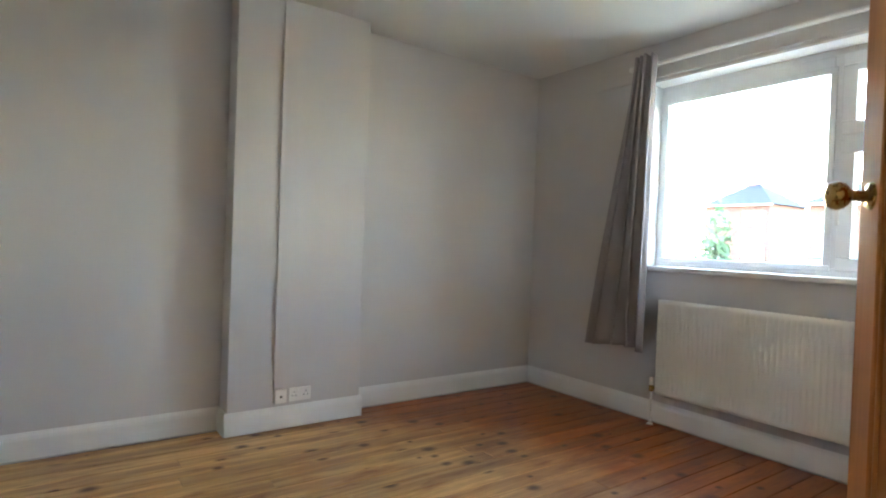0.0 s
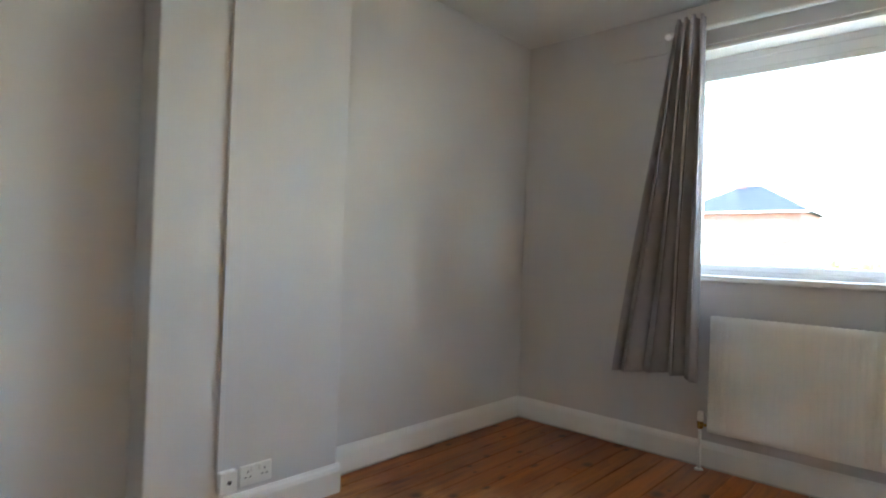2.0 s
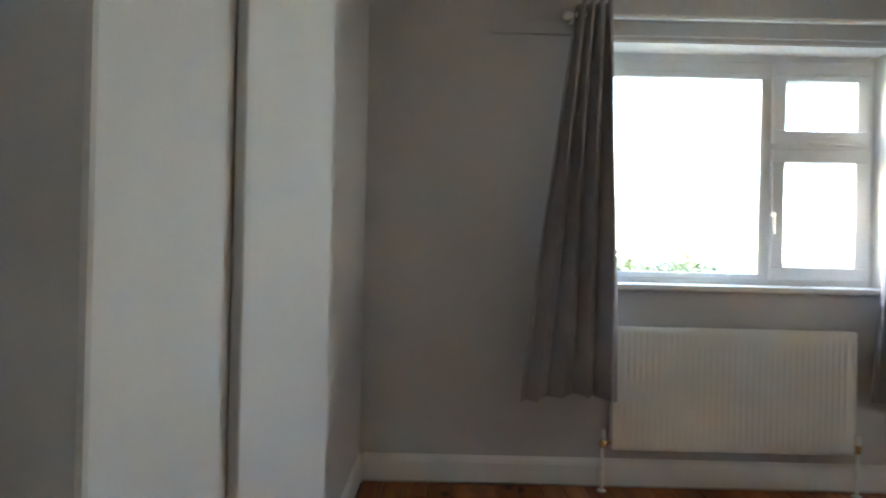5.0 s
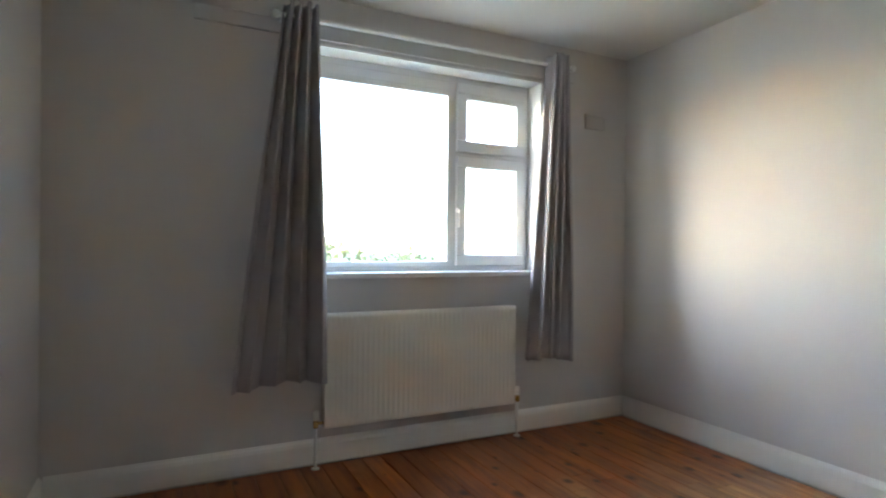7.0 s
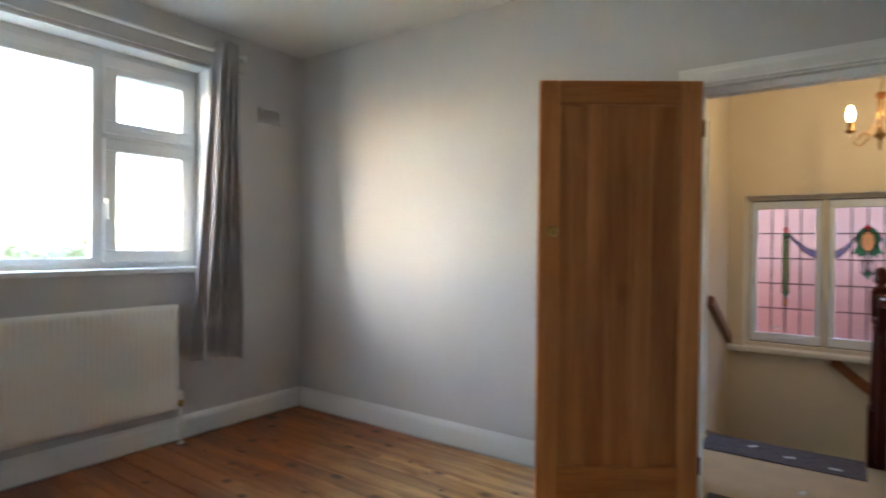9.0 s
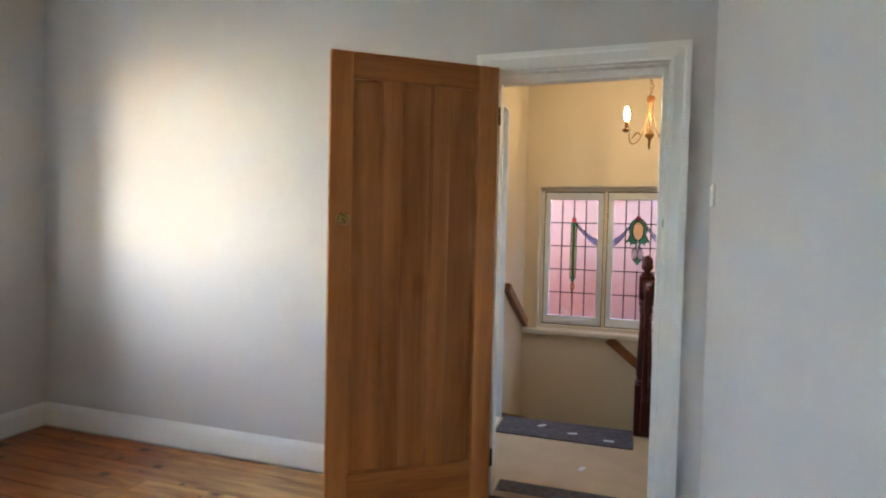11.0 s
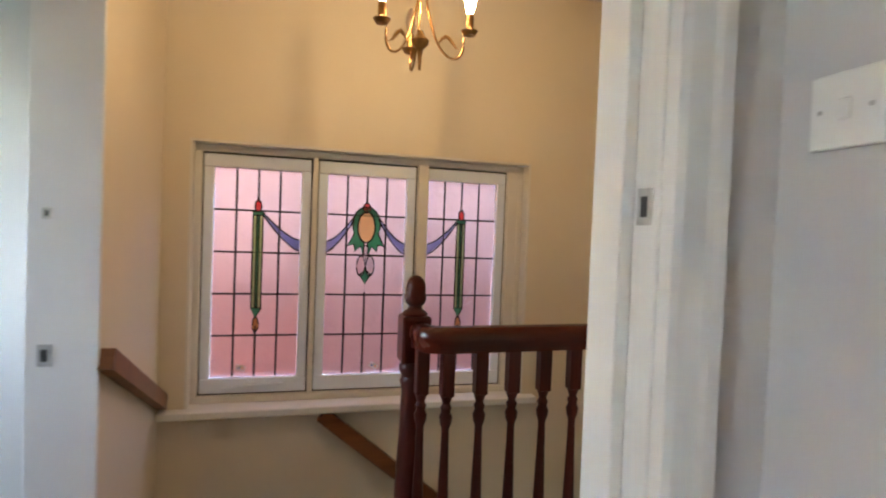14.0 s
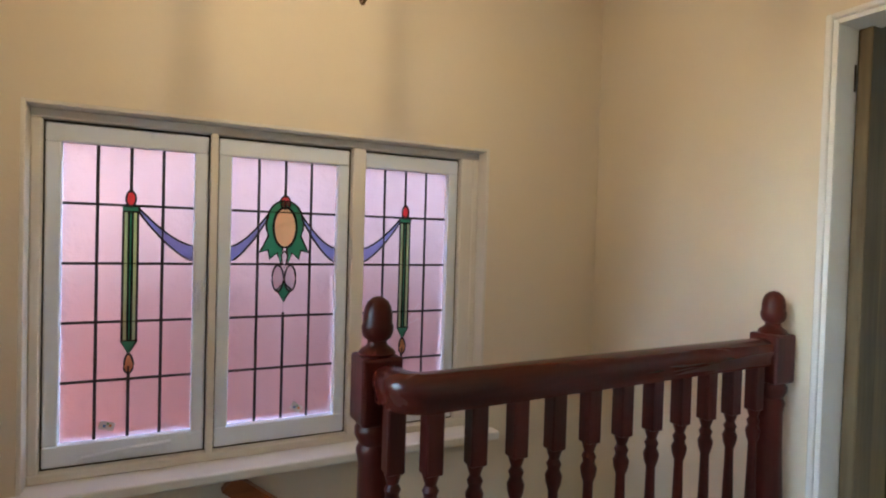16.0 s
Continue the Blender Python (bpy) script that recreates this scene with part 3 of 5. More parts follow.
def ring(x0, x1, y0, y1, z0, z1, w, bevel=0.006):
    """A rectangular frame in the y-z plane."""
    bm = bmesh.new()
    box(x0, x1, y0, y1, z0, z0 + w, bevel, 2, bm=bm)
    box(x0, x1, y0, y1, z1 - w, z1, bevel, 2, bm=bm)
    box(x0, x1, y0, y0 + w, z0 + w, z1 - w, bevel, 2, bm=bm)
    box(x0, x1, y1 - w, y1, z0 + w, z1 - w, bevel, 2, bm=bm)
    return bm


part("window_frame", ring(XF, XF + 0.07, WIN_Y0, WIN_Y1, WIN_Z0, WIN_Z1, 0.055), M_PVC, win)
part("mullion", box(XF, XF + 0.07, 1.415, 1.48, WIN_Z0 + 0.05, WIN_Z1 - 0.05, 0.006, 2), M_PVC, win)
part("transom", box(XF, XF + 0.07, WIN_Y0 + 0.05, 1.42, 1.835, 1.885, 0.006, 2), M_PVC, win)
s1 = part("sash", ring(XF - 0.018, XF + 0.05, 0.892, 1.432, 1.866, 2.325, 0.074), M_PVC, win, "top-hung fanlight sash")
s2 = part("sash", ring(XF - 0.018, XF + 0.05, 0.892, 1.432, 1.105, 1.838, 0.074), M_PVC, win, "side-hung casement sash")
part("glazing_bead", ring(XF - 0.006, XF + 0.03, 1.462, 2.546, 1.10, 2.262, 0.036, 0.004), M_PVC, win)
part("head_rail", box(XF - 0.004, XF + 0.055, 1.475, 2.54, 2.255, 2.322, 0.006, 2), M_PVC, win)
bm = lathe([(0.004, -0.03), (0.014, -0.03), (0.014, 0), (0.004, 0)], (XF - 0.018, 1.42, 1.47), 12, "x")
box(XF - 0.055, XF - 0.04, 1.41, 1.43, 1.36, 1.48, 0.005, 2, bm=bm)
part("handle", bm, M_WHITE, s2, "white window handle")
part("head_rail", box(XF - 0.016, XF + 0.048, 0.95, 1.375, 2.215, 2.27, 0.005, 2), M_PVC, s1)
bm = box(XF - 0.045, XF - 0.02, 1.10, 1.22, 1.905, 1.93, 0.005, 2)
part("handle", bm, M_WHITE, s1, "white fanlight handle")
for y0, y1, z0, z1 in ((1.48, 2.53, 1.12, 2.31), (0.93, 1.41, 1.92, 2.27), (0.93, 1.41, 1.14, 1.81)):
    p = part("pane", box(XF + 0.02, XF + 0.024, y0, y1, z0, z1), M_GLASS, win, "clear window pane")
    p.visible_shadow = False
part("window_sill", box(XW - 0.03, XF + 0.01, WIN_Y0 - 0.02, WIN_Y1 + 0.02, WIN_Z0 - 0.028, WIN_Z0 + 0.004, 0.006, 2), M_WHITE, win, "white painted sill board")

# ---- curtain pole, mounting board and curtains ----
tagged(part("mounting_board", box(XW - 0.018, XW - 0.001, 0.60, 3.035, 2.385, 2.462, 0.003), M_WALL), "wall-coloured timber board fixed over the window", "mounting board")
pole = thing("curtain_pole", (XW - 0.10, 1.7, 2.45), "white curtain pole with ball ends over the window", "curtain pole")
part("pole", lathe([(0.013, 0.70), (0.013, 2.62)], (XW - 0.10, 0, 2.452), 14, "y"), M_WHITE, pole, smooth=True)
for y, s in ((2.62, 1), (0.70, -1)):
    part("finial", lathe([(0.006, 0), (0.016, 0.004 * s), (0.022, 0.014 * s), (0.024, 0.026 * s), (0.018, 0.04 * s), (0.005, 0.046 * s)], (XW - 0.10, y, 2.452), 14, "y"), M_WHITE, pole, smooth=True)
for y in (2.61, 0.74):
    part("bracket", tube([(XW - 0.018, y, 2.44), (XW - 0.05, y, 2.435), (XW - 0.10, y, 2.438)], 0.008), M_WHITE, pole, smooth=True)


def curtain(label, top, bottom, folds, amp_top, amp_bot, seed, spread=0.0, z_top=2.505, z_bot=0.505):
    """A hanging cloth with deep folds; top and bottom give its span along the wall."""
    rnd = random.Random(seed)
    nu, nv = folds * 14, 40
    phase = [rnd.uniform(-0.5, 0.5) for _ in range(folds + 2)]
    wide = [rnd.uniform(0.75, 1.25) for _ in range(folds + 2)]
    bm = bmesh.new()
    grid = []
    for j in range(nv + 1):
        v = j / nv
        row = []
        for i in range(nu + 1):
            u = i / nu
            y = (top[0] + (top[1] - top[0]) * u) * (1 - v) + (bottom[0] + (bottom[1] - bottom[0]) * u) * v
            k = min(int(u * folds), folds - 1)
            a = (amp_top * (1 - v) + amp_bot * v) * (wide[k] * (1 - (u * folds - k)) + wide[k + 1] * (u * folds - k))
            w = math.sin(2 * math.pi * folds * u + phase[k] * v * 0.9 * math.sin(math.pi * (u * folds - k)))
            x = XW - 0.125 - 0.05 * v - 0.05 * v * spread * abs(2 * u - 1) ** 2 - a * w + 0.012 * math.sin(3 * v + 5 * u + seed)
            y += 0.010 * v * math.sin(9 * u + 4 * v + seed) + 0.25 * a * math.sin(4 * math.pi * folds * u)
            z = z_top + (z_bot - z_top) * v + 0.006 * math.sin(2 * math.pi * folds * u) * (1 - v) - 0.012 * v * math.sin(5 * u + seed)
            row.append(bm.verts.new((min(x, XW - 0.022), y, z)))
        grid.append(row)
    for a, b in zip(grid, grid[1:]):
        for i in range(nu):
            bm.faces.new((a[i], a[i + 1], b[i + 1], b[i]))
    c = thing("curtain", (XW - 0.085, (bottom[0] + bottom[1]) / 2, z_bot), label, "curtain", "curtains at the window")
    cloth = part("cloth", bm, M_CURTAIN, c, smooth=True)
    so = cloth.modifiers.new("thickness", "SOLIDIFY")
    so.thickness = 0.004
    for i in range(folds * 2):
        y = top[0] + (top[1] - top[0]) * (i + 0.5) / (folds * 2)
        part("eyelet", lathe([(0.017, -0.003), (0.024, -0.004), (0.024, 0.004), (0.017, 0.003)], (XW - 0.10, y, 2.452), 14, "y"), M_STEEL, c, smooth=True)
    return c


curtain("grey lilac eyelet curtain drawn back and spread at its hem", (2.43, 2.60), (2.375, 2.86), 4, 0.05, 0.05, 3, 1.0)
curtain("grey lilac eyelet curtain hanging beside the side light", (0.758, 0.89), (0.758, 1.06), 4, 0.045, 0.055, 8)

# ---- radiator ----
RY0, RY1, RZ0, RZ1, RX = 1.12, 2.36, 0.22, 0.857, XW - 0.107
rad = thing("radiator", (RX + 0.03, (RY0 + RY1) / 2, RZ0), "cream enamelled panel radiator with vertical flutes under the window", "radiator")
bm = bmesh.new()
n = 38
prof = []
pitch = (RY1 - RY0 - 0.05) / n
for i in range(n):
    y = RY0 + 0.025 + i * pitch
    prof += [(0.0, y), (0.0, y + pitch * 0.55), (0.0032, y + pitch * 0.68), (0.0032, y + pitch * 0.87)]
prof = [(0.006, RY0), (0.0, RY0 + 0.012)] + prof + [(0.0, RY1 - 0.012), (0.006, RY1)]
rows = []
for z, k in ((RZ0, 0.012), (RZ0 + 0.012, 0.004), (RZ0 + 0.03, -1), (RZ0 + 0.045, -2), (RZ1 - 0.045, -2), (RZ1 - 0.03, -1), (RZ1 - 0.012, 0.004), (RZ1, 0.012)):
    rows.append([bm.verts.new((RX + (d if k == -2 else (min(d, 0.002) if k == -1 else max(d * 0.3, k))), y, z)) for d, y in prof])
for a, b in zip(rows, rows[1:]):
    for i in range(len(prof) - 1):
        bm.faces.new((a[i], a[i + 1], b[i + 1], b[i]))
part("front_panel", bm, M_RAD, rad, smooth=True)
part("back_panel", box(RX + 0.013, RX + 0.062, RY0 + 0.002, RY1 - 0.002, RZ0 + 0.004, RZ1 - 0.012, 0.006, 2), M_RAD, rad)
bm = bmesh.new()
for i in range(40):
    y = RY0 + 0.02 + i * (RY1 - RY0 - 0.05) / 39
    box(RX + 0.012, RX + 0.06, y, y + 0.010, RZ1 - 0.008, RZ1 - 0.002, bm=bm)
part("top_grille", bm, M_RAD, rad)
for y in (RY0 - 0.003, RY1 + 0.001):
    part("side_panel", box(RX + 0.004, RX + 0.064, y, y + 0.002, RZ0 + 0.01, RZ1 - 0.004), M_RAD, rad)
for y, s in ((RY1 + 0.045, 1), (RY0 - 0.036, -1)):
    px = RX + 0.03
    part("pipe", tube([(px, y, 0.0), (px, y, 0.25)], 0.0085, 10), M_WHITE, rad, "white painted feed pipe", smooth=True)
    valve = part("valve", lathe([(0.011, 0.225), (0.016, 0.23), (0.016, 0.262), (0.011, 0.268)], (px, y, 0), 14), M_BRASS, rad, "brass radiator valve", smooth=True)
    part("valve_tail", tube([(px, y, 0.25), (px, y - 0.046 * s, 0.25)], 0.009, 10), M_BRASS, valve, smooth=True)
    part("valve_cap", lathe([(0.012, 0.268), (0.017, 0.272), (0.016, 0.315), (0.011, 0.322)], (px, y, 0), 14), M_PLASTIC, valve, "white plastic valve cap", smooth=True)
    part("pipe_collar", lathe([(0.022, 0.0), (0.022, 0.006), (0.012, 0.010)], (px, y, 0.0), 14), M_WHITE, rad, smooth=True)

# ---- wall fittings ----
vent = thing("wall_vent", (XW, 0.392, 2.085), "painted louvred air vent high on the window wall", "air vent")
part("frame", ring(XW - 0.012, XW - 0.001, 0.30, 0.485, 2.085, 2.19, 0.014, 0.002), M_WALL, vent)
for i in range(7):
    z = 2.101 + i * 0.0115
    bm = box(XW - 0.010, XW - 0.004, 0.312, 0.473, z, z + 0.007)
    part("slat", bm, M_WALL, vent)
part("backing", box(XW - 0.003, XW - 0.001, 0.31, 0.475, 2.095, 2.18), M_WALL, vent)

trunk = thing("cable_trunking", (1.243, YCH, 0.25), "thin wall-coloured cable trunking up the chimney breast", "cable trunking")
part("cover", box(1.233, 1.254, YCH - 0.016, YCH - 0.001, 0.255, ZC - 0.003, 0.003, 2), M_WALL, trunk)
so = thing("aerial_socket", (1.275, YCH, 0.21), "small white surface-mounted aerial socket under the trunking", "socket")
part("back_box", box(1.238, 1.31, YCH - 0.035, YCH - 0.001, 0.168, 0.252, 0.005, 2), M_PLASTIC, so)
part("outlet", lathe([(0.008, -0.004), (0.008, 0)], (1.275, YCH - 0.035, 0.21), 12, "y"), M_DARK, so, "dark round outlet")
so = thing("double_socket", (1.405, YCH, 0.21), "white double electrical socket on the chimney breast", "socket")
plate = part("faceplate", box(1.332, 1.475, YCH - 0.012, YCH - 0.001, 0.165, 0.25, 0.004, 2), M_PLASTIC, so)
for cx in (1.366, 1.441):
    for dx, dz, w, h in ((0, 0.018, 0.004, 0.009), (-0.011, -0.004, 0.009, 0.004), (0.011, -0.004, 0.009, 0.004)):
        part("slot", box(cx + dx - w / 2, cx + dx + w / 2, YCH - 0.0135, YCH - 0.011, 0.205 + dz - h / 2, 0.205 + dz + h / 2), M_DARK, plate)
for cx in (1.386, 1.421):
    part("rocker", box(cx - 0.007, cx + 0.007, YCH - 0.016, YCH - 0.011, 0.222, 0.244, 0.002), M_PLASTIC, plate)

sw = thing("light_switch", (XL, 0.193, 1.426), "white single light switch plate on the grey wall", "light switch")
part("faceplate", box(XL + 0.001, XL + 0.011, 0.150, 0.236, 1.383, 1.469, 0.003, 2), M_PLASTIC, sw)
part("rocker", box(XL + 0.009, XL + 0.015, 0.186, 0.200, 1.414, 1.438, 0.002), M_PLASTIC, sw)
for y in (0.163, 0.223):
    part("screw", lathe([(0.003, 0.010), (0.003, 0.0115)], (XL, y, 1.426), 8, "x"), M_STEEL, sw)

pend = thing("pendant_bulb", (1.72, 1.9, ZC), "lit bare bulb on a short ceiling flex", "ceiling lamp")
part("ceiling_rose", lathe([(0.05, 0), (0.05, -0.01), (0.03, -0.025), (0.008, -0.03)], (1.72, 1.9, ZC - 0.001), 20), M_PLASTIC, pend, smooth=True)
part("flex", tube([(1.72, 1.9, ZC - 0.02), (1.72, 1.9, 2.42)], 0.004), M_PLASTIC, pend)
part("lampholder", lathe([(0.012, 2.43), (0.02, 2.42), (0.02, 2.375), (0.016, 2.37)], (1.72, 1.9, 0), 14), M_PLASTIC, pend, smooth=True)
part("bulb", lathe([(0.012, 2.372), (0.016, 2.35), (0.028, 2.315), (0.03, 2.295), (0.024, 2.272), (0.01, 2.26), (0.002, 2.258)], (1.72, 1.9, 0), 18), M_BULB_ROOM, pend, "glowing warm bulb", smooth=True)


# ---- doors ----
def panel_door(name, label, width, height, hinge, angle, knob_z, knob_sides=(1, -1), kind="structure", along=None, across=None):
    """A three-panel plank-like door; hinge edge at local x = 0, leaf along +x, faces at y = 0 and -0.04."""
    d = thing(name, (0, 0, 0), label, "door", kind=kind)
    d.matrix_basis = pose(*hinge, 0, 0, angle)
    st, top, bot, mu, th = 0.095, 0.11, 0.20, 0.075, 0.04
    z0, z1 = 0.006, height
    for x0 in (0.0, width - st):
        part("stile", box(x0, x0 + st, -th, 0, z0, z1, 0.003), along or M_PINE, d, local=True)
    part("top_rail", box(st, width - st, -th, 0, z1 - top, z1, 0.003), (across or M_PINE_X), d, local=True)
    part("bottom_rail", box(st, width - st, -th, 0, z0, z0 + bot, 0.003), (across or M_PINE_X), d, local=True)
    inner = width - 2 * st
    pw = (inner - 2 * mu) / 3
    for i in range(3):
        x0 = st + i * (pw + mu)
        if i:
            part("muntin", box(x0 - mu, x0, -th, 0, z0 + bot, z1 - top, 0.003), along or M_PINE, d, local=True)
        part("panel", box(x0, x0 + pw, -th + 0.013, -0.013, z0 + bot, z1 - top), along or M_PINE, d, local=True)
        bm = bmesh.new()
        for y0, y1 in ((-0.014, -0.006), (-th + 0.006, -th + 0.014)):
            box(x0, x0 + 0.008, y0, y1, z0 + bot, z1 - top, 0.002, bm=bm)
            box(x0 + pw - 0.008, x0 + pw, y0, y1, z0 + bot, z1 - top, 0.002, bm=bm)
            box(x0 + 0.008, x0 + pw - 0.008, y0, y1, z1 - top - 0.008, z1 - top, 0.002, bm=bm)
            box(x0 + 0.008, x0 + pw - 0.008, y0, y1, z0 + bot, z0 + bot + 0.008, 0.002, bm=bm)
        part("moulding", bm, along or M_PINE, d, local=True)
    for s in knob_sides:
        y = 0.0 if s > 0 else -th
        k = part("knob", lathe([(0.004, 0.0), (0.011, 0.0), (0.010, 0.03 * s), (0.016, 0.034 * s), (0.024, 0.042 * s), (0.027, 0.054 * s), (0.022, 0.066 * s), (0.008, 0.071 * s)], (width - 0.055, y, knob_z), 20, "y"), M_BRASS, d, "oval brass door knob", smooth=True, local=True)
        part("rose", lathe([(0.004, 0.0), (0.026, 0.0), (0.024, 0.004 * s), (0.012, 0.007 * s)], (width - 0.055, y, knob_z), 20, "y"), M_BRASS, k, smooth=True, local=True)
    for z in (0.22, height - 0.22):
        part("hinge", lathe([(0.006, z - 0.04), (0.006, z + 0.04)], (-0.004, 0.004, 0), 10), M_HINGE, d, "dark metal butt hinge", local=True)
    return d


M_PINE_X = wood("waxed pine door rail", (0.29, 0.092, 0.024), (0.50, 0.19, 0.056), "x", 0.45, knots=0.4, grain=9, spec=0.3)
panel_door("door_1", "waxed pine panelled door standing wide open in the bedroom", 0.75, 2.003, (0.716, Y0 + 0.032, 0), 34.6, 1.302)
M_OLIVE = wood("old varnished door timber", (0.10, 0.068, 0.030), (0.21, 0.15, 0.075), "z", 0.4, knots=0.3, grain=9, by_object=0.25)
M_OLIVE_X = wood("old varnished door rail", (0.10, 0.068, 0.030), (0.21, 0.15, 0.075), "x", 0.4, knots=0.3, grain=9)
panel_door("door_3", "brown panelled door open into a side room off the landing", 0.70, 2.0, (XR - T + 0.035, D3Y0 + 0.0215, 0), 180, 1.1, (1,), along=M_OLIVE, across=M_OLIVE_X)


def keep(name, x, y, z, w, h, axis, label):
    """A metal latch plate let into a door lining."""
    k = thing(name, (x, y, z), label, "latch plate")
    if axis == "x":
        part("plate", box(x - 0.001, x + 0.002, y - w / 2, y + w / 2, z - h / 2, z + h / 2, 0.0006), M_STEEL, k)
        part("slot", box(x + 0.001, x + 0.003, y - w * 0.2, y + w * 0.25, z - h * 0.28, z + h * 0.28), M_DARK, k)
    else:
        part("plate", box(x - w / 2, x + w / 2, y - 0.001, y + 0.002, z - h / 2, z + h / 2, 0.0006), M_STEEL, k)
        part("slot", box(x - w * 0.2, x + w * 0.25, y + 0.001, y + 0.003, z - h * 0.28, z + h * 0.28), M_DARK, k)


keep("strike_plate", JX + 0.001, 0.080, 1.313, 0.028, 0.045, "x", "small steel strike plate in the white door lining")
keep("strike_plate", XA + 0.125, D2Y0 + 0.021, 1.285, 0.022, 0.03, "y", "small steel latch keep in the side door lining")
keep("lock_keep", XA + 0.125, D2Y0 + 0.021, 0.90, 0.036, 0.06, "y", "worn metal lock keep in the side door lining")

# ---- leaded landing window ----
YG = -2.0
lw = thing("window_2", (-0.05, YG, LZ0), "three-light leaded window with pink rippled glass and coloured swags", "window", kind="structure")


def ring_xz(x0, x1, y0, y1, z0, z1, w, wb=None, bevel=0.005, wt=None):
    wb, wt = wb or w, wt or w
    bm = bmesh.new()
    box(x0, x1, y0, y1, z0, z0 + wb, bevel, 2, bm=bm)
    box(x0, x1, y0, y1, z1 - wt, z1, bevel, 2, bm=bm)
    box(x0, x0 + w, y0, y1, z0 + wb, z1 - wt, bevel, 2, bm=bm)
    box(x1 - w, x1, y0, y1, z0 + wb, z1 - wt, bevel, 2, bm=bm)
    return bm


bm = bmesh.new()
box(LW0 - 0.001, LW0 + 0.012, YG - 0.03, YW - 0.001, LZ0, LZ1, 0.002, bm=bm)
box(LW1 - 0.012, LW1 + 0.001, YG - 0.03, YW - 0.001, LZ0, LZ1, 0.002, bm=bm)
box(LW0 + 0.012, LW1 - 0.012, YG - 0.03, YW - 0.001, LZ1 - 0.012, LZ1 + 0.001, 0.002, bm=bm)
part("reveal_lining", bm, M_FRAMECREAM, lw)
part("window_frame", ring_xz(LW0 + 0.012, LW1 - 0.012, YG - 0.05, YG + 0.055, LZ0, LZ1 - 0.012, 0.028, 0.03), M_FRAMECREAM, lw)
LIGHTS = [(0.306, 0.763), (-0.185, 0.272), (-0.648, -0.208)]
for a, b in ((0.272, 0.306), (-0.246, -0.186)):
    part("mullion", box(a + 0.005, b - 0.005, YG - 0.05, YG + 0.06, LZ0 + 0.03, LZ1 - 0.039, 0.004, 2), M_FRAMECREAM, lw)
part("frame_stile", box(-0.708, -0.653, YG - 0.05, YG + 0.05, LZ0 + 0.03, LZ1 - 0.039, 0.005, 2), M_FRAMECREAM, lw)
part("window_sill", box(-0.80, XA - 0.004, YG + 0.05, YW + 0.055, LZ0 - 0.032, LZ0 + 0.002, 0.008, 3), M_WHITE, lw, "white painted window board")
GZ0, GZ1 = 0.588, 1.530


def came(points, bm, r=0.0048):
    tube(points, r, 6, bm=bm)


def qarc(cx, cz, rx, rz, a0, a1, n):
    return [(cx + rx * math.cos(radians(a0 + (a1 - a0) * i / n)), cz + rz * math.sin(radians(a0 + (a1 - a0) * i / n))) for i in range(n + 1)]


def coloured(outline, material, sash, label, lead):
    p = part("coloured_glass", prism(outline, YG - 0.002, YG + 0.006), material, sash, label)
    p.visible_shadow = False
    came([(x, YG + 0.006, z) for x, z in outline + outline[:1]], lead, 0.0034)


def swag(x0, z0, x1, z1, n=10):
    """A drooping ribbon that widens to its low end; returns its outline."""
    top, low = [], []
    for i in range(n + 1):
        u = i / n
        x = x0 + (x1 - x0) * u
        z = z0 + (z1 - z0) * (1 - (1 - u) ** 1.5)
        w = 0.010 + 0.034 * u ** 0.8
        top.append((x, z + w * 0.3))
        low.append((x, z - w * 0.9))
    return top + low[::-1]


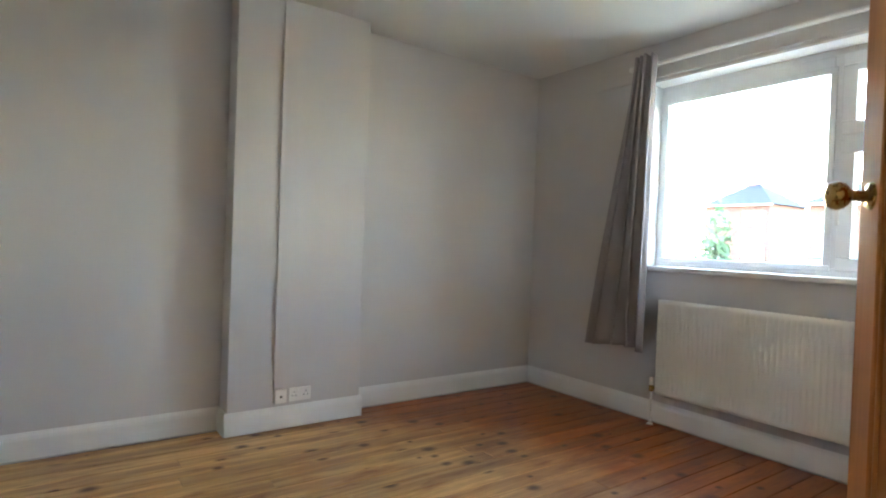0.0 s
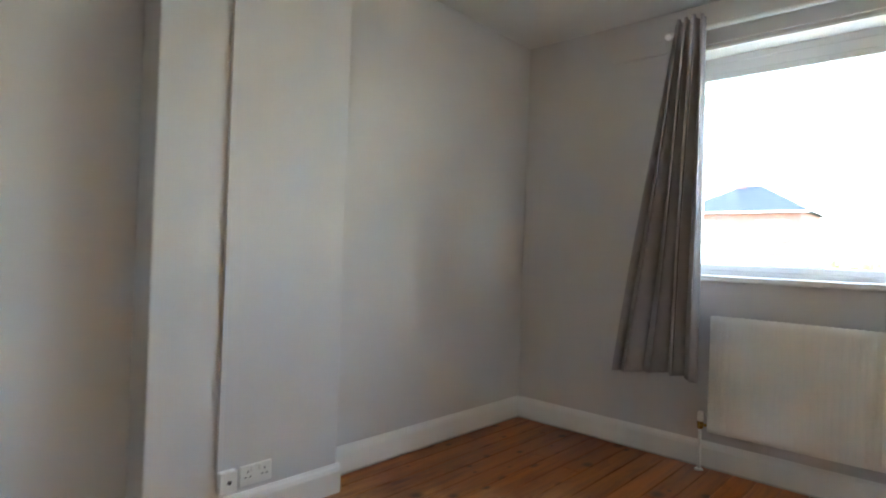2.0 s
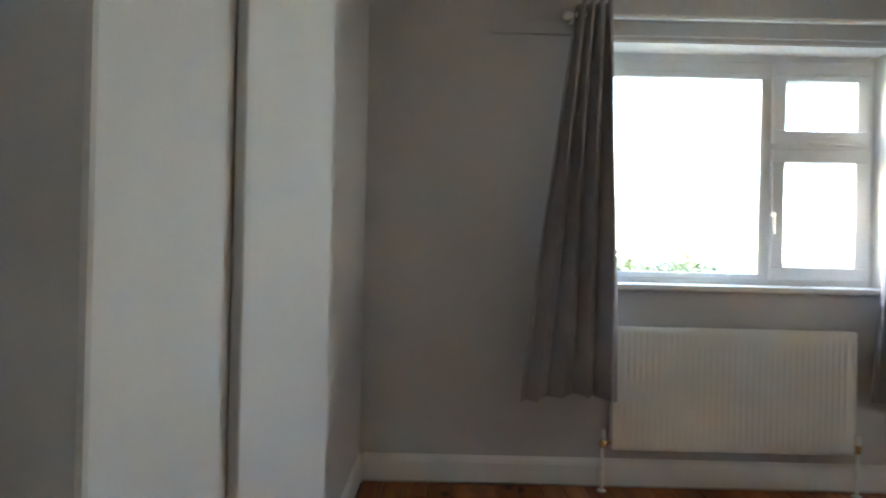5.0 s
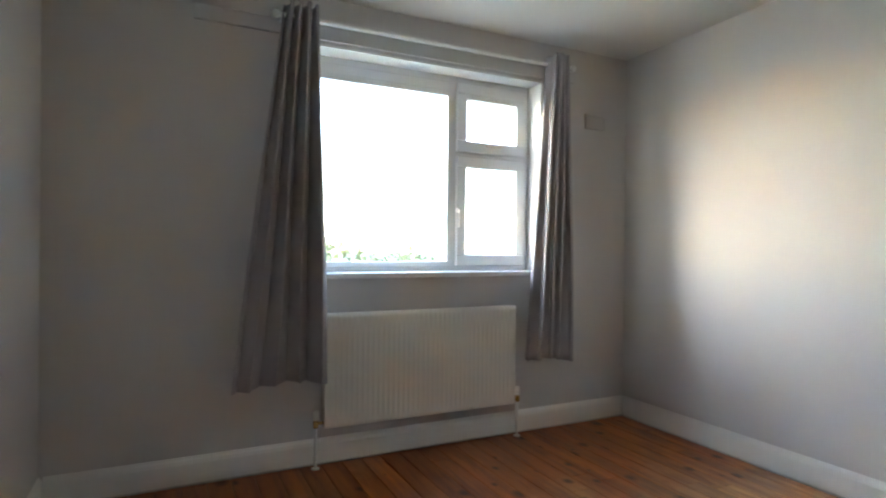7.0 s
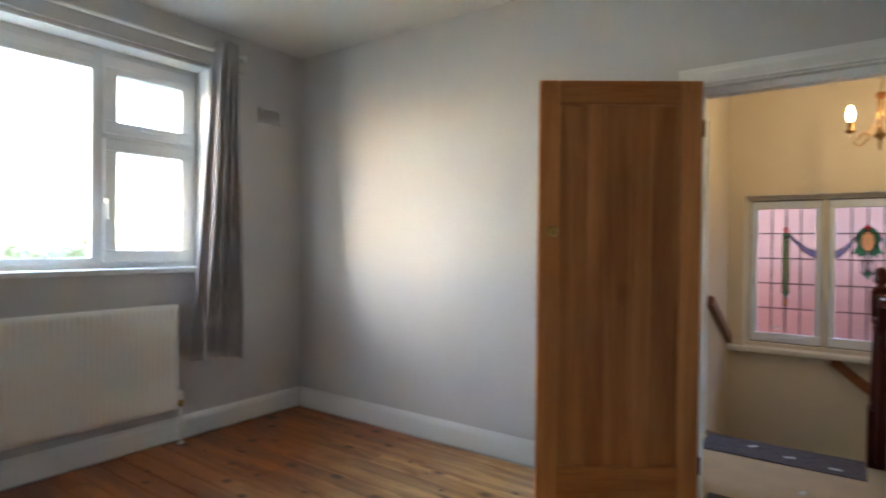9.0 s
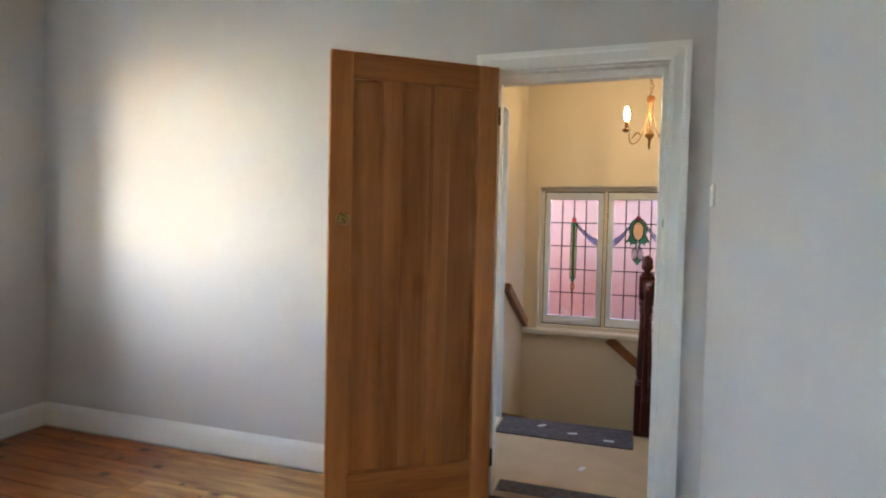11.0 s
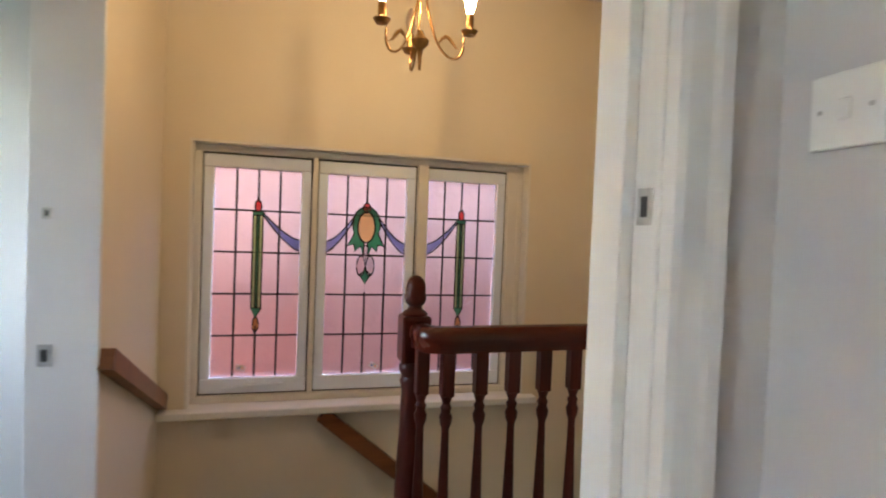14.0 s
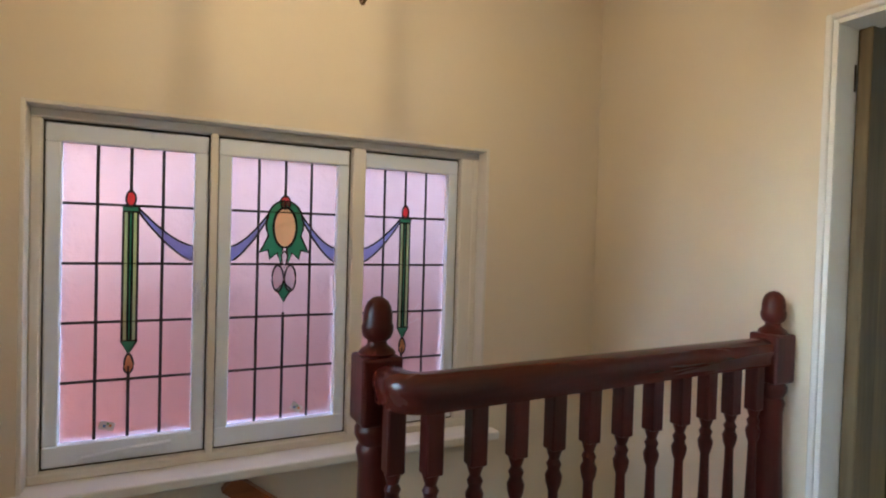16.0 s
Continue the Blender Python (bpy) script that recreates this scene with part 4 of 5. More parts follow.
for index, (x0, x1) in enumerate(LIGHTS):
    gx0, gx1 = x0 + 0.042, x1 - 0.042
    sash = part("sash", ring_xz(x0, x1, YG - 0.03, YG + 0.03, LZ0 + 0.036, GZ1 + 0.054, 0.042, 0.067, wt=0.056), M_CASEMENT, lw, "white painted casement with daylight blue in its colour")
    part("shadow_gap", ring_xz(x0 - 0.006, x1 + 0.006, YG - 0.03, YG + 0.022, LZ0 + 0.029, GZ1 + 0.061, 0.016, 0.016, 0.0), M_DARK, sash, "dark gap round the casement")
    lead = bmesh.new()
    cols, rows_n = 4, 5
    for i in range(cols):
        for j in range(rows_n):
            ax, bx = gx0 + (gx1 - gx0) * i / cols, gx0 + (gx1 - gx0) * (i + 1) / cols
            az, bz = GZ0 + (GZ1 - GZ0) * j / rows_n, GZ0 + (GZ1 - GZ0) * (j + 1) / rows_n
            q = part("pane", box(ax + 0.0005, bx - 0.0005, YG - 0.0015, YG + 0.0015, az + 0.0005, bz - 0.0005), M_PINK, sash)
            q.visible_shadow = False
    for i in range(1, cols):
        x = gx0 + (gx1 - gx0) * i / cols
        if i == 2:
            low, high = (GZ0 + 0.39, GZ1 - 0.135) if index == 1 else (GZ0 + 0.23, GZ1 - 0.147)
            came([(x, YG + 0.002, GZ0), (x, YG + 0.002, low)], lead)
            came([(x, YG + 0.002, high), (x, YG + 0.002, GZ1)], lead)
        else:
            came([(x, YG + 0.002, GZ0), (x, YG + 0.002, GZ1)], lead)
    for j in range(1, rows_n):
        z = GZ0 + (GZ1 - GZ0) * j / rows_n
        came([(gx0, YG + 0.002, z), (gx1, YG + 0.002, z)], lead)
    cx = (gx0 + gx1) / 2
    zt = GZ0 + (GZ1 - GZ0) * 0.8
    if index != 1:
        for k, (ma, w0, w1) in enumerate(((M_GREEN, -0.021, -0.005), (M_DEEPGREEN, -0.005, 0.005), (M_GREEN, 0.005, 0.021))):
            coloured([(cx + w0, zt - 0.02), (cx + w1, zt - 0.02), (cx + w1, zt - 0.44), (cx + w0, zt - 0.44)], ma, sash, "tall green glass drop", lead)
        coloured([(cx - 0.024, zt - 0.002), (cx + 0.024, zt - 0.002), (cx + 0.022, zt - 0.02), (cx - 0.022, zt - 0.02)], M_DEEPGREEN, sash, "deep green glass cap", lead)
        coloured([(cx - 0.024, zt - 0.44), (cx + 0.024, zt - 0.44), (cx, zt - 0.485)], M_DEEPGREEN, sash, "deep green glass tip", lead)
        coloured([(cx + 0.015 * math.sin(a) * (1 if math.cos(a) < 0 else 0.8), zt - 0.515 + 0.032 * math.cos(a)) for a in [2 * math.pi * i / 12 for i in range(12)]], M_ORANGE, sash, "orange glass pendant", lead)
        coloured([(cx + 0.014 * math.sin(a), zt + 0.022 + 0.026 * math.cos(a)) for a in [2 * math.pi * i / 12 for i in range(12)]], M_RED, sash, "red glass bud", lead)
        s = -1 if index == 0 else 1
        edge = gx0 if index == 0 else gx1
        coloured(swag(cx + s * 0.024, zt - 0.012, edge, zt - 0.14), M_LILAC, sash, "lilac blue glass ribbon", lead)
    else:
        zc = zt - 0.055
        oval = qarc(cx, zc, 0.040, 0.072, 0, 345, 23)
        coloured(oval, M_AMBER, sash, "oval amber glass medallion", lead)
        for s in (1, -1):
            o1 = [(cx + s * a, b) for a, b in [(0.004 + 0.062 * math.sin(radians(t)), zc + 0.012 + 0.085 * math.cos(radians(t))) for t in range(0, 121, 15)]]
            tail = [(cx + s * 0.088, zc - 0.092), (cx + s * 0.058, zc - 0.082), (cx + s * 0.052, zc - 0.115), (cx + s * 0.026, zc - 0.092), (cx + s * 0.012, zc - 0.135)]
            inner = [(cx + s * 0.042 * math.sin(radians(t)), zc + 0.075 * math.cos(radians(t))) for t in range(170, -1, -17)]
            coloured(o1 + tail + inner, M_DEEPGREEN, sash, "deep green glass leaf", lead)
            loop = [(cx + s * (0.022 + 0.020 * math.sin(a)), zc - 0.185 + 0.048 * math.cos(a)) for a in [2 * math.pi * i / 14 for i in range(14)]]
            coloured(loop, M_CLEAR, sash, "pale glass teardrop", lead)
            edge = gx1 if s > 0 else gx0
            coloured(swag(cx + s * 0.060, zt - 0.012, edge, zt - 0.14), M_LILAC, sash, "lilac blue glass ribbon", lead)
        coloured([(cx - 0.012, zc - 0.10), (cx, zc - 0.085), (cx + 0.012, zc - 0.10), (cx, zc - 0.15)], M_CLEAR, sash, "pale glass drop", lead)
        coloured([(cx + 0.018 * math.sin(a), zt + 0.036 + 0.024 * math.cos(a)) for a in [2 * math.pi * i / 12 for i in range(12)]], M_RED, sash, "red glass bud", lead)
        coloured([(cx - 0.026, zc - 0.225), (cx, zc - 0.20), (cx + 0.026, zc - 0.225), (cx, zc - 0.27)], M_DEEPGREEN, sash, "deep green glass tip", lead)
    part("lead_came", lead, M_LEAD, sash, "dark leading between panes")
    if index == 0:
        bm = box(x0 + 0.012, x0 + 0.03, YG + 0.03, YG + 0.045, 1.02, 1.09, 0.004, 2)
        tube([(x0 + 0.02, YG + 0.05, 1.10), (x0 + 0.018, YG + 0.06, 1.06), (x0 + 0.024, YG + 0.055, 1.0)], 0.006, bm=bm)
        part("fastener", bm, M_CASEMENT, sash, "white painted casement fastener")
        bm = tube([(x0 + 0.10, YG + 0.042, 0.566), (x0 + 0.22, YG + 0.045, 0.56), (x0 + 0.36, YG + 0.042, 0.545)], 0.007)
        part("stay", bm, M_CASEMENT, sash, "white painted casement stay")

for k, (x, z, r) in enumerate(((0.592, 0.628, 20), (-0.012, 0.622, 35))):
    st = thing("sticker", (x, YG + 0.004, z), "small white paper sticker with coloured marks on the glass", "sticker")
    bm = box(-0.022, 0.022, 0, 0.001, -0.014, 0.014)
    bmesh.ops.rotate(bm, verts=bm.verts, cent=(0, 0, 0), matrix=Euler((0, radians(-r), 0)).to_matrix())
    part("paper", bm, M_PAPER, st, local=True)
    for dx, dz, w, ink in ((-0.009, 0.003, 0.007, M_INK_A), (0.007, -0.002, 0.008, M_INK_B), (0.0, 0.007, 0.004, M_INK_C)):
        bm = box(dx - w / 2, dx + w / 2, 0.001, 0.0018, dz - 0.004, dz + 0.004)
        bmesh.ops.rotate(bm, verts=bm.verts, cent=(0, 0, 0), matrix=Euler((0, radians(-r), 0)).to_matrix())
        part("printed_mark", bm, ink, st, local=True)

crack = thing("glass_crack", (-0.48, YG + 0.004, 0.93), "fine white cracks across a pink pane", "crack")
for pts in (((-0.447, 0.925), (-0.469, 0.95), (-0.499, 0.995)), ((-0.450, 0.915), (-0.475, 0.922), (-0.502, 0.935)), ((-0.297, 1.17), (-0.277, 1.135))):
    part("crack_line", tube([(x, YG + 0.003, z) for x, z in pts], 0.0011, 5), M_PAPER, crack)

# ---- balustrade ----
NX, NY = 0.005, -1.096
RAILY, REND, RZ = -0.955, -1.005, 0.99


def rail_y(x):
    """The banister runs a little out of square with the window wall."""
    return RAILY + (REND - RAILY) * (NX - x) / (NX - XR)


def newel(label, x, y, half=False):
    nw = thing("newel_post", (x, y, 0), label, "newel post", "newel posts")
    part("base_block", box(x - 0.052, x + 0.052, y - 0.052, y + 0.052, -0.12, 0.32, 0.006, 2), M_MAHOG, nw)
    part("shaft", lathe([(0.044, 0.32), (0.05, 0.335), (0.04, 0.35), (0.046, 0.37), (0.048, 0.42), (0.038, 0.64), (0.036, 0.76), (0.042, 0.79), (0.036, 0.805), (0.046, 0.825), (0.046, 0.84), (0.038, 0.855)], (x, y, 0), 24), M_MAHOG, nw, smooth=True)
    part("top_block", box(x - 0.047, x + 0.047, y - 0.047, y + 0.047, 0.852, 1.003, 0.008, 2), M_MAHOG, nw)
    part("finial", lathe([(0.04, 1.002), (0.042, 1.008), (0.036, 1.016), (0.026, 1.022), (0.022, 1.028), (0.022, 1.034), (0.031, 1.042), (0.035, 1.052), (0.0365, 1.064), (0.035, 1.070), (0.033, 1.073), (0.033, 1.092), (0.030, 1.108), (0.024, 1.121), (0.013, 1.130), (0.003, 1.133)], (x, y, 0), 24), M_MAHOG, nw, "turned acorn finial", smooth=True)
    return nw


newel("dark mahogany turned newel post with acorn finial at the stair head", NX, NY)
newel("dark mahogany turned newel post with acorn finial against the wall", XR + 0.055, REND)
rail = thing("banister_rail", (-0.7, RAILY, 0.86), "dark polished mahogany banister rail with a curved end", "handrail")
path = [(NX - 0.01, NY + 0.045, RZ - 0.045), (NX - 0.012, NY + 0.07, RZ - 0.045)]
for i in range(7):
    a = radians(0 + 90 * i / 6)
    path.append((NX - 0.062 + 0.05 * math.cos(a), RAILY - 0.05 + 0.05 * math.sin(a) + 0.0, RZ - 0.045))
path += [(-0.2, rail_y(-0.2), RZ - 0.045), (XR + 0.10, REND, RZ - 0.045)]
RP = [(-0.03, -0.035), (-0.03, -0.012), (-0.036, 0.0), (-0.036, 0.022), (-0.026, 0.037), (-0.010, 0.044), (0.010, 0.044), (0.026, 0.037), (0.036, 0.022), (0.036, 0.0), (0.03, -0.012), (0.03, -0.035)]


def sweep(points, profile):
    bm = bmesh.new()
    pts = [Vector(p) for p in points]
    rings = []
    for i, p in enumerate(pts):
        d = (pts[min(i + 1, len(pts) - 1)] - pts[max(i - 1, 0)]).normalized()
        side = Vector((0, 0, 1)).cross(d).normalized()
        up = d.cross(side)
        rings.append([bm.verts.new(p + side * u + up * v) for u, v in profile])
    k = len(profile)
    for a, b in zip(rings, rings[1:]):
        for i in range(k):
            bm.faces.new((a[i], a[(i + 1) % k], b[(i + 1) % k], b[i]))
    bm.faces.new(rings[0])
    bm.faces.new(rings[-1])
    bmesh.ops.recalc_face_normals(bm, faces=bm.faces)
    return bm


part("rail", sweep(path, RP), M_MAHOG_X, rail, smooth=True)
part("base_rail", sweep([(NX - 0.055, rail_y(NX - 0.055), 0.022), (XR + 0.11, REND, 0.022)], [(-0.03, -0.022), (-0.03, 0.016), (-0.024, 0.022), (0.024, 0.022), (0.03, 0.016), (0.03, -0.022)]), M_MAHOG_X, rail, "dark floor rail under the balusters")


def baluster(x, y):
    b = thing("baluster", (x, y, 0.04), "dark mahogany turned baluster", "baluster", "balusters under the banister rail")
    part("top_square", box(-0.02, 0.02, -0.02, 0.02, 0.735, RZ - 0.075 - 0.04, 0.003), M_MAHOG, b, local=True)
    part("turning", lathe([(0.019, 0.19), (0.021, 0.20), (0.014, 0.21), (0.019, 0.225), (0.0205, 0.26), (0.0195, 0.33), (0.013, 0.56), (0.012, 0.61), (0.012, 0.635), (0.018, 0.652), (0.0205, 0.672), (0.014, 0.687), (0.018, 0.70), (0.012, 0.712), (0.02, 0.737)], (0, 0, 0), 16), M_MAHOG, b, smooth=True, local=True)
    part("bottom_square", box(-0.02, 0.02, -0.02, 0.02, 0, 0.195, 0.003), M_MAHOG, b, local=True)
    return b


N_BAL = 11
PITCH = 0.1105
first = baluster(NX - 0.075, RAILY)
for i in range(1, N_BAL):
    copy_thing(first, pose(NX - 0.075 - i * PITCH, rail_y(NX - 0.075 - i * PITCH), 0.04))
copy_thing(first, pose(NX - 0.004, NY + 0.105, 0.04))

# ---- wall handrails ----
hr = thing("wall_handrail", (XA - 0.05, -1.5, 0.7), "brown stained sloping handrail on the landing wall", "handrail")
part("rail", sweep([(XA - 0.021, D2Y0 + 0.01, 0.885), (XA - 0.021, YW + 0.01, 0.525)], [(-0.02, -0.030), (-0.02, 0.030), (0.02, 0.030), (0.02, -0.030)]), M_RAIL, hr)
hr = thing("wall_handrail", (-0.3, YW + 0.03, 0.0), "brown stained handrail descending under the leaded window", "handrail")
part("rail", sweep([(0.235, YW + 0.03, 0.445), (XR + 0.01, YW + 0.03, -0.81)], [(-0.02, -0.032), (-0.02, 0.032), (0.02, 0.032), (0.02, -0.032)]), M_RAIL, hr)

# ---- stairs ----
tagged(part("carpet_offcut", box(0.06, XA - 0.02, EDGE - 0.0, -0.79, -0.003, 0.004, 0.002), M_CARPET), "dusty blue grey carpet strip at the stair head", "carpet")
tagged(part("carpet_offcut", box(JX + 0.025, OPEN_W - 0.025, YD - 0.12, YD - 0.001, -0.004, 0.003, 0.002), M_CARPET), "worn dark carpet strip laid against the threshold", "carpet")
stairs = thing("staircase", (0.4, -1.3, -0.4), "bare dusty winding stairs going down from the landing", "staircase", kind="structure")
RISE = 0.185
for i in range(3):
    a0, a1 = radians(-30 * i), radians(-30 * (i + 1))
    cx, cy = NX + 0.05, EDGE + 0.01
    outer = []
    for a in (a0, (a0 + a1) / 2, a1):
        dx, dy = math.cos(a), math.sin(a)
        k = min((XA - cx) / dx if dx > 1e-6 else 9, (cy - YW) / -dy if dy < -1e-6 else 9)
        outer.append((cx + dx * k, cy + dy * k))
    bm = bmesh.new()
    pts = [(cx, cy)] + outer
    top = [bm.verts.new((x, y, -RISE * (i + 1))) for x, y in pts]
    low = [bm.verts.new((x, y, -RISE * (i + 1) - 0.25)) for x, y in pts]
    bm.faces.new(top)
    bm.faces.new(low[::-1])
    for k in range(len(pts)):
        bm.faces.new((top[k], low[k], low[(k + 1) % len(pts)], top[(k + 1) % len(pts)]))
    bmesh.ops.recalc_face_normals(bm, faces=bm.faces)
    part("winder", bm, M_BARE, stairs, "bare kite-shaped tread")
for i in range(9):
    x1 = NX + 0.05 - i * 0.19
    z = -RISE * (i + 4)
    if x1 - 0.19 > XR - 0.1:
        part("step", box(max(x1 - 0.21, XR), x1, YW, EDGE + 0.02, z - 0.22, z, 0.004), M_BARE, stairs)
bm = bmesh.new()
line = [(XA - 0.001, EDGE + 0.03, 0.03), (XA - 0.001, YW + 0.01, -0.24)]
(ax, ay, az), (bx, by, bz) = line
v = [bm.verts.new(c) for c in ((ax, ay, az), (bx, by, bz), (bx, by, bz - 0.4), (ax, ay, az - 0.4), (ax - 0.02, ay, az), (bx - 0.02, by, bz), (bx - 0.02, by, bz - 0.4), (ax - 0.02, ay, az - 0.4))]
for q in ((0, 1, 2, 3), (4, 7, 6, 5), (0, 4, 5, 1), (3, 2, 6, 7), (0, 3, 7, 4), (1, 5, 6, 2)):
    bm.faces.new([v[i] for i in q])
bmesh.ops.recalc_face_normals(bm, faces=bm.faces)
part("wall_string", bm, M_BARE, stairs, "bare timber wall string")
part("wall_string", prism([(XA - 0.02, -0.24), (0.45, -0.31), (0.1, -0.36), (XR, -1.78), (XR, -2.1), (0.1, -0.75), (XA - 0.02, -0.7)], YW + 0.001, YW + 0.02), M_BARE, stairs, "bare timber wall string")
part("string_board", box(NX + 0.04, XR, EDGE + 0.0, EDGE + 0.03, -0.28, -0.002), M_MAHOG_X, stairs, "dark landing edge board")
for x, y, r in ((0.42, -0.92, 20), (0.33, -0.42, 70), (0.62, -1.0, 50), (0.20, -0.87, 5)):
    s = part("paper_scrap", box(-0.03, 0.03, -0.012, 0.012, 0, 0.002), M_PAPER)
    s.matrix_basis = pose(x, y, 0.004 if y < -0.79 else -0.003, 0, 0, r)
    tagged(s, "torn white scrap of paper on the landing floor", "paper scrap")

# ---- chandelier ----
CX, CY = 0.02, -1.10
ch = thing("chandelier", (CX, CY, ZL), "antique bronze three-arm chandelier with two lit candle bulbs", "chandelier")
part("ceiling_cup", lathe([(0.045, ZL - 0.001), (0.045, ZL - 0.01), (0.02, ZL - 0.035), (0.006, ZL - 0.04)], (CX, CY, 0), 18), M_BRONZE, ch, smooth=True)
pts = [(CX + 0.014 * math.sin(k * 1.1) * (k > 2), CY + 0.006 * math.cos(k * 1.3) * (k > 2), ZL - 0.03 - k * (ZL - 0.03 - 2.128) / 12) for k in range(13)]
part("flex", tube(pts, 0.003), M_BRASS, ch, smooth=True)
bm = bmesh.new()
for k in range(12):
    z = 2.128 + k * (ZL - 0.05 - 2.128) / 12
    tube([(CX + 0.006 * math.cos(a) * (k % 2) , CY + 0.006 * math.cos(a) * ((k + 1) % 2), z + 0.015 + 0.016 * math.sin(a)) for a in [2 * math.pi * i / 10 for i in range(11)]], 0.0013, 5, bm=bm)
part("chain", bm, M_BRASS, ch)
part("collar", lathe([(0.006, 2.128), (0.022, 2.123), (0.026, 2.108), (0.022, 2.093), (0.012, 2.088)], (CX, CY, 0), 20), M_COPPER, ch, smooth=True)
part("hub", lathe([(0.004, 1.793), (0.006, 1.828), (0.010, 1.858), (0.026, 1.873), (0.028, 1.888), (0.014, 1.903), (0.008, 1.918)], (CX, CY, 0), 20), M_BRONZE, ch, smooth=True)
R = 0.16
for k in range(3):
    a = radians(30 + 120 * k)
    ux, uy = math.cos(a), math.sin(a)
    line = []
    for i in range(13):
        u = i / 12
        r = 0.014 + 0.006 * u + (0.055 * max(0, u - 0.45) ** 1.2 if u > 0.45 else 0)
        line.append((r, 2.098 - 0.20 * u))
    r0, z0 = line[-1]
    for i in range(1, 17):
        u = radians(i * 230 / 16)
        line.append((r0 + (R - 0.02 - r0) * i / 16 + 0.042 * math.sin(u * 0.78) * (i / 16), z0 - 0.075 * math.sin(u * 0.78)))
    line.append((R, 1.893))
    arm = part("arm", tube([(CX + ux * r, CY + uy * r, z) for r, z in line], 0.0042, 8), M_BRONZE, ch, smooth=True)
    leaf = [(0.06 + 0.012 * i, 1.873 + 0.022 * math.sin(i * 0.8)) for i in range(7)]
    part("leaf_scroll", tube([(CX + ux * r, CY + uy * r, z) for r, z in leaf], lambda u: 0.006 * math.sin(math.pi * min(1, u + 0.05)) + 0.001, 6), M_BRONZE, arm, smooth=True)
    ax, ay = CX + ux * R, CY + uy * R
    part("drip_cup", lathe([(0.005, 1.89), (0.018, 1.894), (0.027, 1.908), (0.025, 1.91), (0.010, 1.903)], (ax, ay, 0), 18), M_BRONZE, arm, smooth=True)
    part("candle_sleeve", lathe([(0.0125, 1.9), (0.0125, 1.958), (0.009, 1.962)], (ax, ay, 0), 14), M_BRONZE, arm, smooth=True)
    part("bulb", lathe([(0.008, 1.96), (0.012, 1.973), (0.0175, 1.996), (0.016, 2.013), (0.009, 2.036), (0.003, 2.048), (0.001, 2.05)], (ax, ay, 0), 16), M_BULB if k < 2 else M_CLEAR, arm, "lit candle bulb" if k < 2 else "unlit candle bulb", smooth=True)

# ---- outside ----
structure("ground", box(-250, 350, -300, 300, -3.2, -2.9), M_GRASS, "garden lawns reaching to the horizon")


def house(label, x, y, w, d, eaves, ridge, turn=0.0, face=None):
    """A two-storey house with a hipped roof; its front looks towards -x."""
    z0 = -2.9
    h = thing("house", (0, 0, 0), label, "house", "houses across the gardens")
    h.matrix_basis = pose(x, y, 0, 0, 0, turn)
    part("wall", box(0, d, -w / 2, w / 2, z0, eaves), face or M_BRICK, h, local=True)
    part("render_band", box(-0.03, 0.0, -w / 2 + 0.1, w / 2 - 0.1, eaves - 1.5, eaves - 0.05), M_RENDER, h, local=True) if w > 7 else None
    bm = bmesh.new()
    o = 0.35
    lo = [bm.verts.new(c) for c in ((-o, -w / 2 - o, eaves), (d + o, -w / 2 - o, eaves), (d + o, w / 2 + o, eaves), (-o, w / 2 + o, eaves))]
    rl = max(0.3, (w - d) / 2 + 0.3)
    hi = [bm.verts.new(c) for c in ((d / 2, -rl, ridge), (d / 2, rl, ridge))]
    bm.faces.new((lo[0], lo[1], hi[0]))
    bm.faces.new((lo[2], lo[3], hi[1]))
    bm.faces.new((lo[1], lo[2], hi[1], hi[0]))
    bm.faces.new((lo[3], lo[0], hi[0], hi[1]))
    bm.faces.new(lo)
    bmesh.ops.recalc_face_normals(bm, faces=bm.faces)
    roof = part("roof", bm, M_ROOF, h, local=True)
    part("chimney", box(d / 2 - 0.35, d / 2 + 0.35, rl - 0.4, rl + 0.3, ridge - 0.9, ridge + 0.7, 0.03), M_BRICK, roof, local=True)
    for zc, hh in ((eaves - 1.1, 1.1), (eaves - 3.8, 1.3)):
        for yc in (-w * 0.28, w * 0.28):
            wn_ = part("window", box(-0.07, 0.02, yc - 0.8, yc + 0.8, zc - hh / 2, zc + hh / 2), M_FAR, h, local=True)
            for k in (-1, 0, 1):
                part("pane", box(-0.085, -0.06, yc + k * 0.5 - 0.2, yc + k * 0.5 + 0.2, zc - hh / 2 + 0.1, zc + hh / 2 - 0.1), M_FARGLASS, wn_, local=True)
    part("gutter", box(-o - 0.08, -o + 0.04, -w / 2 - o, w / 2 + o, eaves - 0.12, eaves - 0.02), M_FAR, h, local=True)
    return h


house("red brick house with a dark hipped roof across the gardens", 36, 11.0, 6.6, 6.0, 4.15, 6.0)
house("pale red terrace with a dark hipped roof further off", 44, 22.6, 5.0, 6.0, 4.9, 6.8)
house("red brick house with a dark roof beyond the trees", 42, -4.6, 5.2, 6.0, 4.5, 6.0)
# unseen house, added to block part of the sky behind the leaded window
sky_block = house("unseen pale rendered house added to cut sky light at the leaded window", 0.0, -4.6, 10.0, 6.0, 2.4, 4.6, -90, M_RENDER)
# brick band added so the glass looks darker in its lower half
part("added_brick_band", box(-0.07, -0.001, -4.9, 4.9, -2.9, 0.95), M_BRICK, sky_block, "added red brick band that darkens the lower panes", local=True)


